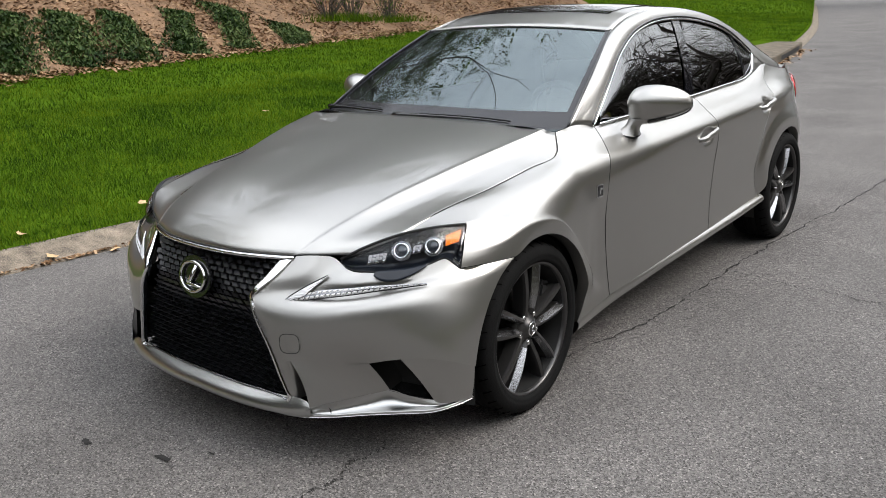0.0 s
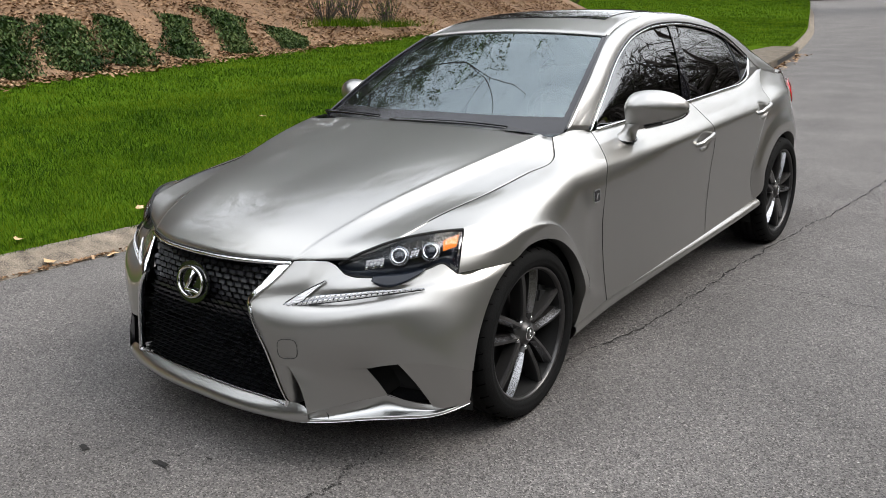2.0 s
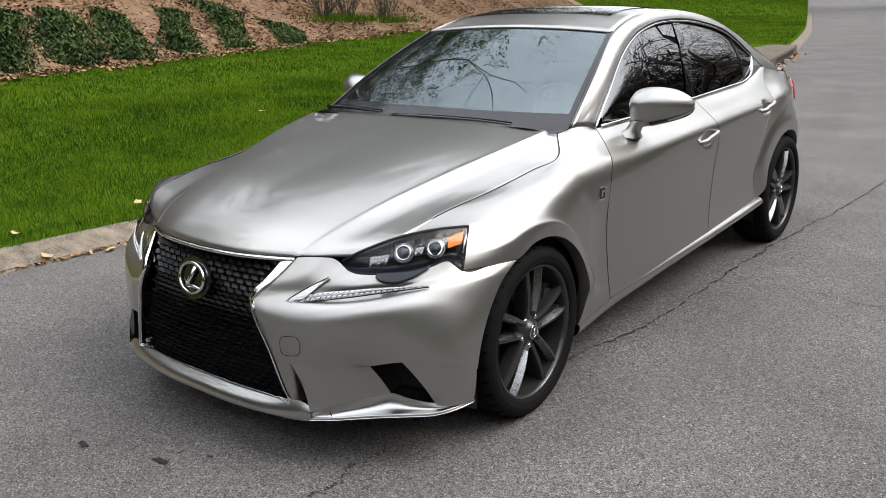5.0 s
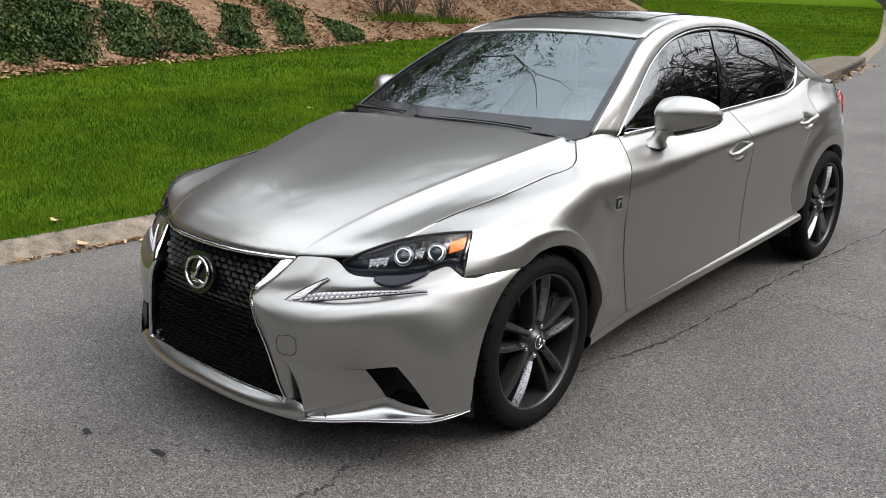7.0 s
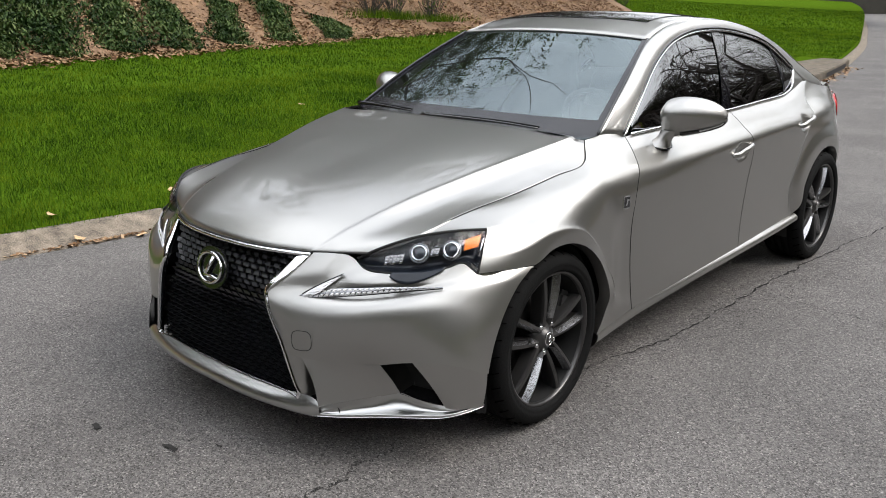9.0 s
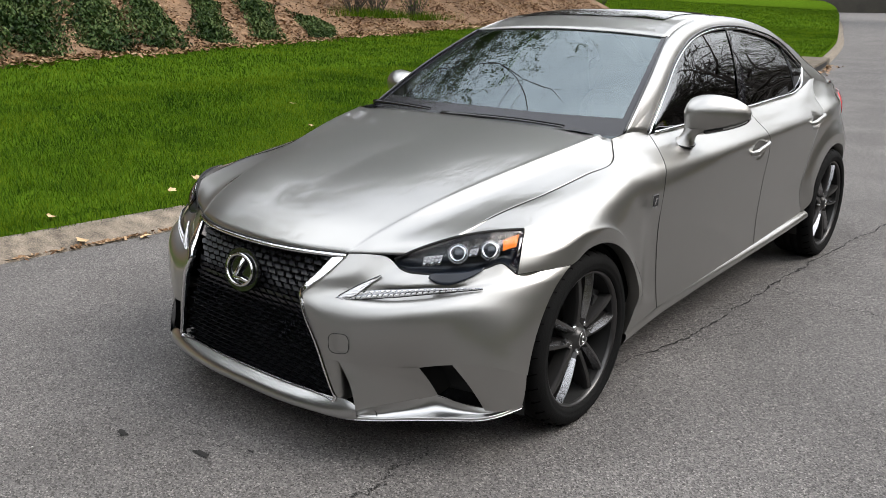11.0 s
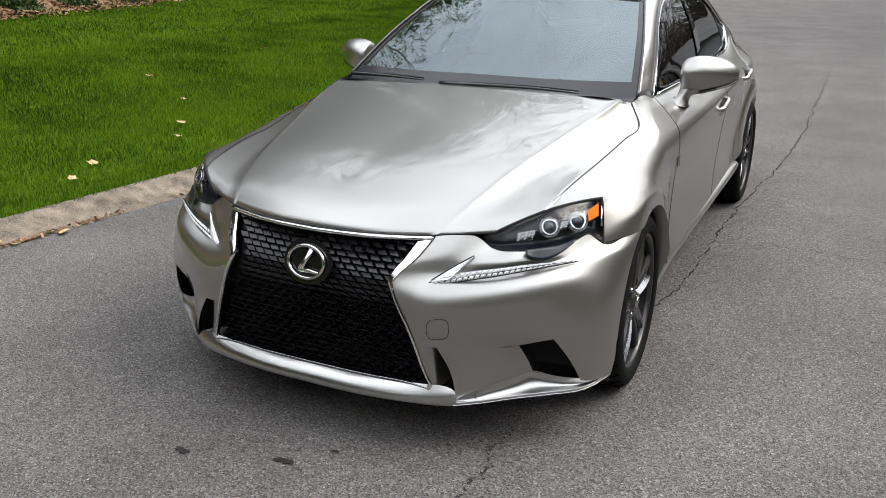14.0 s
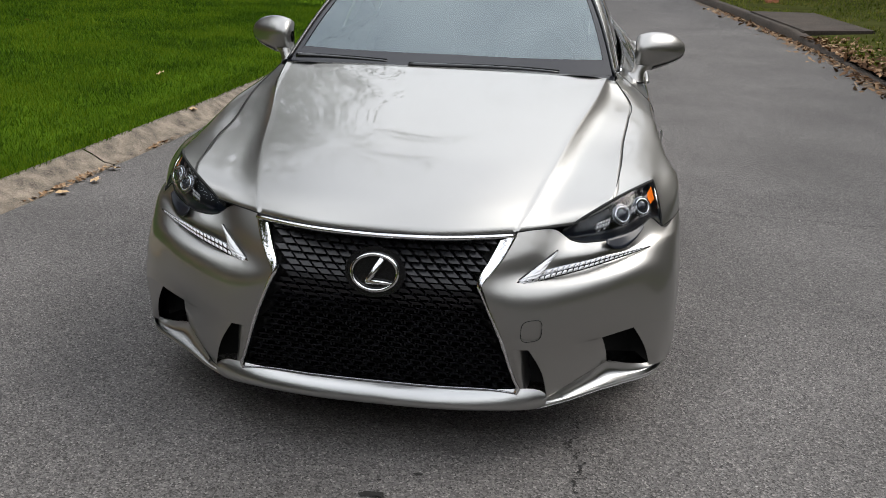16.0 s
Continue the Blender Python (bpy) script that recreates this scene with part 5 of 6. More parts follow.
def make_wheel(m, turn):
    v, f = revolve(rim_prof, 96)
    wh = obj("wheel", v, f, GRAPHITE, car, "dark graphite alloy wheel with five twin spokes")
    wh.matrix_basis = m
    tv, tf = revolve(barrel_prof, 64)
    obj("barrel", tv, tf, BARREL_SHADED, wh, "inner barrel of the wheel, near black for the shade behind the spokes")
    tv, tf = revolve(tyre_prof, 96)
    obj("tyre", tv, tf, RUBBER, wh, "black low-profile tyre")
    groove = None
    for i in range(34):
        a = 2 * math.pi * i / 34
        if groove is None:
            bm = bmesh.new()
            bmesh.ops.create_cube(bm, size=1)
            bm.transform(Matrix.Translation((0.088, 0, 0.3162)) @ Matrix.Rotation(radians(24), 4, "Y") @ Matrix.Rotation(radians(18), 4, "Z") @ Matrix.Diagonal((0.036, 0.0036, 0.0092, 1)))
            groove = part("tread_groove", bm, GROOVE, wh)
        else:
            g2 = groove.copy()
            scene.collection.objects.link(g2)
            g2.matrix_basis = Matrix.Rotation(a, 4, "X")
    for i in range(5):
        base = 2 * math.pi * i / 5 + turn
        for d in (-1, 1):
            v, f = spoke_mesh(base, d)
            spoke = obj("spoke", v, f, GRAPHITE, wh, smooth=False)
            n_out = Vector((0.0012, 0, 0))
            edge_v = [Vector(v[7 * q + 1 + e]) + n_out for q in range(1, 9) for e in (0, 1)]
            obj("spoke_edge", edge_v, [(2 * q, 2 * q + 1, 2 * q + 3, 2 * q + 2) for q in range(7)], MACHINED, spoke, "bright machined spoke edge", smooth=False)
    v, f = revolve([(0.03, 0.068), (0.066, 0.066), (0.080, 0.052), (0.086, 0.036), (0.094, 0.032), (0.098, 0.023), (0.099, 0.0)], 30)
    obj("hub_cap", v, f, GRAPHITE, wh)
    v, f = revolve([(0.0985, 0.0265), (0.101, 0.0245), (0.0985, 0.0225)], 24)
    obj("hub_ring", v, f, CHROME, wh)
    for p0, p1 in (((0.006, 0.013), (-0.006, -0.008)), ((-0.006, -0.008), (0.013, -0.010))):
        tv, tf = tube_mesh([(0.0995, *p0), (0.0995, *p1)], 0.0022, 6)
        obj("hub_mark", tv, tf, CHROME, wh)
    for i in range(5):
        a = 2 * math.pi * (i + 0.5) / 5 + turn
        v, f = revolve([(0.05, 0.011), (0.083, 0.0105), (0.087, 0.007), (0.087, 0.0)], 6)
        obj("lug_nut", [(p[0], p[1] + 0.057 * math.sin(a), p[2] + 0.057 * math.cos(a)) for p in v], f, CHROME, wh)
    v, f = revolve([(0.005, 0.06), (0.02, 0.07), (0.02, 0.172), (-0.005, 0.172), (-0.005, 0.06)], 40)
    obj("brake_disc", v, f, STEEL, wh)
    bm = bmesh.new()
    bmesh.ops.create_cube(bm, size=1)
    bmesh.ops.bevel(bm, geom=bm.edges[:], offset=0.12, segments=2, affect="EDGES")
    bm.transform(Matrix.Translation((0.02, 0.145, 0.05)) @ Matrix.Rotation(radians(70), 4, "X") @ Matrix.Diagonal((0.08, 0.17, 0.07, 1)))
    part("brake_caliper", bm, DARK, wh)
    return wh


make_wheel(pose(0.790, -0.004, 0.322, 0, 0, 1.4), 0.06)
make_wheel(pose(0.788, 2.79, 0.322), 0.25)
make_wheel(pose(-0.790, -0.004, 0.322, 0, 0, 181.4), 0.4)
make_wheel(pose(-0.788, 2.79, 0.322, 0, 0, 180), 0.1)
# ---- asphalt: cracks, spots, grit ----


def ribbon(name, pts, width, material, label, seed):
    """A ragged dark crack lying on the road."""
    rng = random.Random(seed)
    c = spl([(x, y, 0.004) for x, y in pts], max(40, int(len(pts) * 44)))
    v, f, j = [], [], 0.0
    for i, p in enumerate(c):
        a, q = c[max(i - 1, 0)], c[min(i + 1, len(c) - 1)]
        t = Vector(q - a).normalized()
        s = Vector((t.y, -t.x, 0))
        j = 0.82 * j + rng.gauss(0, 0.006)
        w = 0.62 * width * rng.choice((0.15, 0.4, 0.7, 1.0, 1.4)) * min(1, 4 * i / len(c) + 0.3, 4 * (1 - i / len(c)) + 0.3)
        v += [Vector(p) + s * (j - w), Vector(p) + s * (j + w)]
        if i:
            f.append((2 * i - 2, 2 * i - 1, 2 * i + 1, 2 * i))
    return tagged(obj(name, v, f, material, None, smooth=False), label, "road crack", "", "structure")


ribbon("trim_crack", [(0.70, -0.2), (0.761, 0.48), (0.86, 1.06), (0.878, 1.57), (0.872, 1.975), (0.93, 2.8), (0.985, 3.65), (1.06, 4.95), (1.06, 6.6), (1.02, 10.9)], 0.008, CRACK, "long ragged crack along the asphalt road", 1)
ribbon("trim_crack", [(0.3, 2.05), (0.72, 1.995), (0.872, 1.974), (1.25, 1.918), (1.507, 1.882), (1.711, 1.862), (2.283, 1.82), (3.2, 1.77)], 0.005, CRACK, "thin crack across the asphalt road", 2)
ribbon("trim_crack", [(0.60, -0.5), (0.62, -0.63), (0.612, -0.72), (0.638, -0.80), (0.625, -0.9), (0.65, -1.1), (0.60, -1.5)], 0.006, CRACK, "short ragged crack in the asphalt", 3)
ribbon("trim_crack", [(0.4, 5.3), (1.1, 5.25), (1.9, 5.2), (2.6, 5.22)], 0.005, CRACK, "thin crack across the asphalt road", 4)


def spot(x, y, r, material, label, seed):
    """A flat irregular stain or chip."""
    rng = random.Random(seed)
    n = 14
    rr = [r * rng.uniform(0.5, 1.2) for _ in range(n)]
    v = [(x, y, 0.005)] + [(x + rr[i] * 1.7 * math.cos(6.2832 * i / n), y + rr[i] * 0.6 * math.sin(6.2832 * i / n), 0.0045) for i in range(n)]
    return tagged(obj("trim_road_spot", v, [(0, 1 + i, 1 + (i + 1) % n) for i in range(n)], material, None, smooth=False), label, "road spot", "", "structure")


for i, (x, y, r) in enumerate(((-0.288, -1.145, 0.022), (0.043, -1.05, 0.026), (0.16, -0.93, 0.010), (0.05, -0.98, 0.006))):
    spot(x, y, r, CRACK, "small dark patch on the asphalt", 10 + i)
rng = np.random.default_rng(4)
gx, gy = rng.uniform(-2.2, 3.4, 420), rng.uniform(-2.2, 9.0, 420)


def fast(name, verts, faces, material, label, category, kind="stuff", smooth=False):
    """A large mesh from arrays: verts (n, 3) and faces (m, 3 or 4)."""
    me = bpy.data.meshes.new(name)
    n, m, k = len(verts), len(faces), faces.shape[1]
    me.vertices.add(n)
    me.vertices.foreach_set("co", np.asarray(verts, np.float32).ravel())
    me.loops.add(m * k)
    me.loops.foreach_set("vertex_index", np.asarray(faces, np.int32).ravel())
    me.polygons.add(m)
    me.polygons.foreach_set("loop_start", np.arange(0, m * k, k, dtype=np.int32))
    if smooth:
        me.polygons.foreach_set("use_smooth", np.ones(m, dtype=bool))
    me.update(calc_edges=True)
    me.materials.append(material)
    return tagged(new(name, me), label, category, "", kind)


def flakes(centres, size, tilt, rng, lift=0.0, long=1.4):
    """Small four-cornered leaves lying at random turns: verts and faces."""
    n = len(centres)
    a = rng.uniform(0, 6.2832, n)
    u = np.stack([np.cos(a), np.sin(a), rng.normal(0, tilt, n)], 1)
    w = np.stack([-np.sin(a), np.cos(a), rng.normal(0, tilt, n)], 1)
    s = rng.uniform(0.6, 1.2, n)[:, None] * size
    c = centres + np.array((0, 0, lift))
    quad = np.stack([c - u * s * long * 0.5, c - w * s * 0.38 + u * s * 0.05, c + u * s * long * 0.5, c + w * s * 0.38 + u * s * 0.05], 1)
    return quad.reshape(-1, 3), np.arange(4 * n).reshape(-1, 4)


v, f = flakes(np.stack([gx, gy, np.full(420, 0.004)], 1), 0.008, 0.1, rng)
fast("road_grit", v, f, GRIT, "pale grit and chips on the asphalt", "grit")

# ---- gutter dirt ----
for rail, side, y0, y1 in ((re_, -1, 4, 34),):
    ys = np.linspace(y0, y1, 240)
    xk = np.interp(ys, rail[:, 1], rail[:, 0])
    wd = 0.10 + 0.05 * np.sin(ys * 1.3) + 0.05 * np.sin(ys * 3.7 + 1) + rng.uniform(-0.03, 0.05, 240)
    g = np.array([np.stack([xk - side * 0.02, ys, np.full(240, 0.012)], 1), np.stack([xk + side * np.maximum(wd, 0.02), ys, np.full(240, 0.004)], 1)])
    tagged(sheet("trim_gutter_dirt", g, DIRT, None), "dark brown dirt along the gutter", "dirt", "", "structure")

# ---- lawn ----


def kerb_x(y):
    return np.interp(y, le[:, 1], le[:, 0])


def blades(xs, ys, zs, h, w, rng):
    """Upright grass blades, one bent triangle pair each."""
    n = len(xs)
    a = rng.uniform(0, 6.2832, n)
    hh = h * rng.uniform(0.55, 1.3, n)
    lean = rng.normal(0, 0.35, (n, 2)) * hh[:, None]
    base = np.stack([xs, ys, zs], 1)
    d = np.stack([np.cos(a) * w / 2, np.sin(a) * w / 2, np.zeros(n)], 1)
    tip = base + np.stack([lean[:, 0], lean[:, 1], hh], 1)
    return np.stack([base - d, base + d, tip], 1).reshape(-1, 3), np.arange(3 * n).reshape(-1, 3)


foot_v, lawn_v = np.vectorize(foot, otypes=[float]), np.vectorize(lawn_z, otypes=[float])
gv_all, gf_all, off = [], [], 0
for c0, c1, y0, y1, dens, h, w in ((-0.03, 0.25, -2, 14, 4200, 0.05, 0.006), (0.2, 2.5, -2, 12, 3800, 0.045, 0.006), (2.5, 5.5, -1, 18, 2000, 0.05, 0.009), (5.5, 14, 0, 26, 560, 0.05, 0.014), (0.0, 5.5, 12, 32, 420, 0.045, 0.016), (0.0, 14, 26, 60, 60, 0.06, 0.04), (14, 34, 31, 62, 40, 0.06, 0.05)):
    n = int((c1 - c0) * (y1 - y0) * dens)
    ys, cs = rng.uniform(y0, y1, n), rng.uniform(c0, c1, n)
    xs = kerb_x(ys) - 0.23 - cs
    keep = (xs > -2.9 - foot_v(ys) - 0.15 * rng.random(n)) & ~((ys > 12.9) & (ys < 19.0) & (cs < 0.82))
    xs, ys = xs[keep], ys[keep]
    v, f = blades(xs, ys, lawn_v(xs, ys) - 0.005, h, w, rng)
    gv_all.append(v)
    gf_all.append(f + off)
    off += len(v)
fast("lawn_grass", np.concatenate(gv_all), np.concatenate(gf_all), GRASS, "dense bright green mown grass", "grass")
n = 70000
ys, cs = rng.uniform(5, 40, n), rng.uniform(0.15, 9, n)
xs = np.interp(ys, re_[:, 1], re_[:, 0]) + cs
keep = (np.sin(xs * 1.7 + ys * 0.6) + 0.6 * np.sin(ys * 1.9)) > -1.1
keep &= ~((ys > 18.5) & (cs < 2.6)) & ~((ys > 10.6) & (ys < 14) & (cs < 1.2))
xs, ys = xs[keep], ys[keep]
v, f = blades(xs, ys, np.vectorize(verge_z, otypes=[float])(xs, ys), 0.05, 0.016, rng)
fast("verge_grass", v, f, VERGE, "thin yellowish green grass on the far verge", "grass")

# ---- bank: mulch, ivy, shrubs ----
n = 120000
ys, cs = rng.uniform(-2, 32, n), np.where(rng.random(n) < 0.06, rng.normal(-0.25, 0.25, n), rng.uniform(-0.1, 11.0, n))
xs = -2.9 - foot_v(ys) - cs
v, f = flakes(np.stack([xs, ys, lawn_v(xs, ys) + np.where(cs < 0, 0.03, 0)], 1), 0.068, 0.35, rng, 0.012)
fast("leaf_litter", v, f, LITTER, "brown leaf litter and mulch on the bank", "leaf litter")


def ivy(foot_xy, top_xy, width, seed):
    """A mound of small dark leaves that climbs the bank."""
    r = np.random.default_rng(seed)
    m = 4200
    s = r.uniform(0, 1, m)
    wide = width * (0.85 + 0.35 * np.sin(s * 3.0 + seed)) * np.clip(r.normal(0, 0.52, m), -1.15, 1.15)
    ax = np.array(top_xy) - np.array(foot_xy)
    side = np.array((-ax[1], ax[0])) / np.hypot(*ax)
    p = np.array(foot_xy) + ax * s[:, None] + side * wide[:, None]
    hump = 0.15 * (1 - (np.abs(wide) / width) ** 2) * np.clip(np.minimum(s, 1 - s) * 5, 0.15, 1) * r.uniform(0.25, 1, m)
    z = lawn_v(p[:, 0], p[:, 1]) + hump
    v, f = flakes(np.column_stack([p, z]), 0.048, 0.8, r, 0.02, 1.5)
    ob = fast("ivy_patch", v, f, IVY, "low dark green ivy patch on the mulched bank", "ivy", "thing")
    ob["group"] = "ivy patches on the bank"
    del ob["kind"]


for i, (a, b, w) in enumerate((((-11.40, 3.1), (-13.9, 4.6), 0.55), ((-11.45, 4.0), (-13.9, 5.2), 0.5), ((-11.7, 5.3), (-13.8, 6.2), 0.46), ((-11.75, 6.4), (-14.0, 7.4), 0.55), ((-12.2, 7.9), (-14.3, 9.1), 0.52), ((-12.4, 9.4), (-14.6, 10.5), 0.6), ((-12.5, 10.95), (-13.8, 11.9), 0.48), ((-11.4, 1.2), (-13.6, 2.2), 0.5))):
    ivy(a, b, w, i + 5)


def shrub(x, y, seed, h=1.1):
    """A leafless clump of thin stems with a few young leaves."""
    r = random.Random(seed)
    root = tagged(new("shrub"), "leafless brown shrub with young green leaves", "shrub", "shrubs on the bank")
    z = lawn_z(x, y)
    root.matrix_basis = pose(x, y, z)
    v, f, tips = [], [], []
    for _ in range(34):
        a, b = r.uniform(0, 6.28), r.uniform(0.1, 0.6)
        pts = [(0.08 * math.cos(a), 0.08 * math.sin(a), -0.03)]
        for q in range(4):
            p = pts[-1]
            pts.append((p[0] + h / 4 * math.cos(a) * b + r.uniform(-0.05, 0.05), p[1] + h / 4 * math.sin(a) * b + r.uniform(-0.05, 0.05), p[2] + h / 4 * r.uniform(0.7, 1.1)))
        tv, tf = tube_mesh(pts, [0.012, 0.010, 0.008, 0.006, 0.004], 4)
        f += [tuple(q + len(v) for q in t) for t in tf]
        v += tv
        tips += pts[2:]
    obj("stem_clump", v, f, BARK, root, smooth=False)
    rr = np.random.default_rng(seed)
    c = np.array(tips)[rr.integers(0, len(tips), 160)] + rr.normal(0, 0.06, (160, 3))
    fv, ff = flakes(c, 0.05, 0.8, rr)
    lf = fast("leaves", fv, ff, BUDS, "", "", "")
    lf.parent = root
    tv, tf = blades(rr.normal(0, 0.45, 900), rr.normal(0, 0.45, 900), np.zeros(900) - 0.06, 0.22, 0.014, rr)
    tuft = fast("grass_tuft", tv, tf, GRASS, "", "", "")
    tuft.parent = root
    return root


shrub(-14.2, 13.6, 1)
shrub(-14.3, 14.6, 2, 1.0)
shrub(-14.5, 16.3, 3, 0.9)
shrub(-18.6, 31.0, 5, 1.3)
shrub(-18.9, 34.2, 6, 1.5)

# ---- fallen leaves ----


def fallen_leaf(x, y, z, seed, size=0.055):
    r = random.Random(seed)
    v, f = [(0, 0, 0.012)], []
    for i in range(10):
        a = 2 * math.pi * i / 10
        rad = size * (1.0 if i % 2 else 0.62) * r.uniform(0.75, 1.15)
        v.append((rad * math.cos(a), 0.7 * rad * math.sin(a), r.uniform(0.0, 0.02)))
    f = [(0, 1 + i, 1 + (i + 1) % 10) for i in range(10)]
    ob = obj("fallen_leaf", v, f, LEAF, None, smooth=False)
    ob.matrix_basis = pose(x, y, z, r.uniform(-12, 12), r.uniform(-12, 12), r.uniform(0, 360))
    return tagged(ob, "dry tan fallen leaf", "leaf", "fallen leaves by the kerb")


for i, (x, y) in enumerate(((-2.97, -0.06), (-2.62, -0.05), (-2.36, 1.36), (-2.30, 1.62), (-2.34, 1.9), (-3.36, 2.19), (-3.24, 1.21), (-3.05, 0.87), (-3.7, 2.6), (-4.4, 3.4), (-3.3, 4.6), (-5.6, 4.2), (-2.5, 0.3), (-2.45, 3.4), (-6.2, 7.0))):
    inside = kerb_x(y) - x
    z = 0.012 if inside < 0.02 else (0.10 if inside < 0.3 else lawn_z(x, y) + 0.035)
    z = 0.012 + 0.09 * min(1, max(0, inside / 0.2)) if inside < 0.3 else z
    fallen_leaf(x, y, z, 40 + i)
n = 700
ys = rng.uniform(5.5, 16, n)
xs = np.interp(ys, re_[:, 1], re_[:, 0]) - np.abs(rng.normal(0, 0.14, n)) + 0.03
v, f = flakes(np.stack([xs, ys, np.full(n, 0.012)], 1), 0.06, 0.4, rng, 0.006)
fast("gutter_leaves", v, f, LITTER, "brown dead leaves along the far gutter", "leaf litter")
heaps = rng.choice([-0.35, -0.02, 0.10, 0.22, 0.6, 1.4, 1.75, 2.6, 3.6, 5.2], 420)
ys = heaps + rng.normal(0, 0.12, 420)
xs = kerb_x(ys) - 0.03 + np.abs(rng.normal(0, 0.025, 420))
v, f = flakes(np.stack([xs, ys, np.full(420, 0.012)], 1), 0.026, 0.4, rng, 0.004)
more_y = rng.uniform(13.2, 18.5, 160)
v2, f2 = flakes(np.stack([kerb_x(more_y) + 0.05 + np.abs(rng.normal(0, 0.10, 160)), more_y, np.full(160, 0.012)], 1), 0.07, 0.4, rng, 0.006)
v, f = np.concatenate([v, v2]), np.concatenate([f, f2 + len(v)])
fast("kerb_leaves", v, f, LITTER, "crumbled dry leaves in the gutter below the kerb", "leaf litter")
n = 900
ys = rng.uniform(4, 10.5, n)
xs = np.interp(ys, re_[:, 1], re_[:, 0]) + np.abs(rng.normal(0.15, 0.35, n))
v, f = flakes(np.stack([xs, ys, np.vectorize(verge_z, otypes=[float])(xs, ys)], 1), 0.07, 0.4, rng, 0.012)
fast("verge_leaves", v, f, LITTER, "brown dead leaves on the far verge", "leaf litter")

# ---- kerb inlets, slab, gravel ----


def slab(name, pts, z0, z1, material, label, category):
    """A thick flat slab with the given outline."""
    bm = bmesh.new()
    vs = [bm.verts.new((x, y, z0)) for x, y in pts]
    bm.faces.new(vs)
    ext = bmesh.ops.extrude_face_region(bm, geom=bm.faces[:])
    bmesh.ops.translate(bm, verts=[q for q in ext["geom"] if isinstance(q, bmesh.types.BMVert)], vec=(0, 0, z1 - z0))
    bmesh.ops.recalc_face_normals(bm, faces=bm.faces)
    bmesh.ops.bevel(bm, geom=bm.edges[:], offset=0.015, segments=2, affect="EDGES")
    ob = part(name, bm, material, None)
    return tagged(ob, label, category)


slab("storm_drain_slab", [(3.95, 10.8), (3.72, 14.0), (4.9, 14.1), (5.1, 11.2)], -0.05, 0.165, WEATHERED, "weathered brown concrete slab over the storm drain", "concrete slab")
front = [(float(kerb_x(y)) + 0.03, y) for y in (13.0, 14.5, 16.0, 17.5, 18.9)]
drain = slab("storm_drain_inlet", front + [(x - 1.0, y) for x, y in front[::-1]], -0.05, 0.16, INLET, "weathered concrete storm drain inlet in the kerb", "storm drain")
# A flat dark strip on the solid slab draws the shade in the mouth.
mouth = [(float(kerb_x(y)) + 0.034, y) for y in (15.2, 16.2, 17.2, 18.2)]
obj("drain_mouth_shade", [(x, y, z) for z in (0.03, 0.12) for x, y in mouth], [(q, q + 1, q + 5, q + 4) for q in range(3)], DARK, drain)
gr = [[(np.interp(y, re_[:, 1], re_[:, 0]) + c, y, (verge_z(np.interp(y, re_[:, 1], re_[:, 0]) + c, y) - 0.09 * max(0.0, 1 - c / 3) + 0.015) * min(1, c) + 0.006) for y in np.linspace(18.8, 40, 20)] for c in (-0.12, 0.16, 1.0, 2.0, 2.8)]
tagged(sheet("ground_gravel", gr, GRAVEL, None), "grey-brown gravel driveway beside the road", "gravel", "", "structure")

# ---- fire hydrant ----
hyd = tagged(new("fire_hydrant"), "faded grey fire hydrant with an orange rusty base on the verge", "fire hydrant")
hyd.matrix_basis = pose(4.72, 17.0, 0.10)


def turned(name, prof, material, parent, n=20, label="", m=None):
    """Profile of (radius, height) turned round the upright axis."""
    k = len(prof)
    v = [Vector((r * math.cos(6.28319 * i / n), r * math.sin(6.28319 * i / n), z)) for i in range(n) for r, z in prof]
    if m is not None:
        v = [m @ q for q in v]
    f = [(i * k + j, ((i + 1) % n) * k + j, ((i + 1) % n) * k + j + 1, i * k + j + 1) for i in range(n) for j in range(k - 1)]
    return obj(name, v, f, material, parent, label)


turned("base_flange", [(0, -0.05), (0.15, -0.05), (0.15, 0.06), (0.11, 0.07), (0.11, 0.22), (0.10, 0.23)], RUST, hyd, label="orange rusty base flange")
turned("barrel", [(0.098, 0.07), (0.10, 0.30), (0.115, 0.34), (0.115, 0.56), (0.14, 0.57), (0.14, 0.61), (0.10, 0.62)], HYDRANT, hyd, label="faded grey-brown barrel")
turned("bonnet", [(0.125, 0.61), (0.12, 0.66), (0.09, 0.72), (0.04, 0.75), (0.035, 0.79), (0.0, 0.79)], HYDRANT, hyd, label="faded grey bonnet")
for a in (0, 90, 180):
    turned("outlet_cap", [(0.055, 0.0), (0.06, 0.13), (0.07, 0.135), (0.07, 0.17), (0.025, 0.175), (0.025, 0.21), (0, 0.21)], HYDRANT, hyd, 14, "faded grey outlet cap", Matrix.Translation((0, 0, 0.47)) @ Matrix.Rotation(radians(a + 180), 4, "Z") @ Matrix.Rotation(radians(90), 4, "Y"))

# ---- house beyond the verge ----
house = tagged(new("house"), "pale blue-grey clapboard house with dark windows beyond the verge", "house")
house.matrix_basis = pose(8.6, 40, -2.2, 0, 0, 6)
bm = bmesh.new()
for j in range(26):
    m = Matrix.Translation((0, 0.02 * 0, 0.3 + j * 0.19)) @ Matrix.Rotation(radians(-6), 4, "X") @ Matrix.Diagonal((13.0, 0.05, 0.20, 1))
    bmesh.ops.create_cube(bm, size=1, matrix=m)
part("siding", bm, SIDING, house)
bm = bmesh.new()
bmesh.ops.create_cube(bm, size=1, matrix=Matrix.Translation((0, 4.1, 2.4)) @ Matrix.Diagonal((12.9, 8, 5.0, 1)))
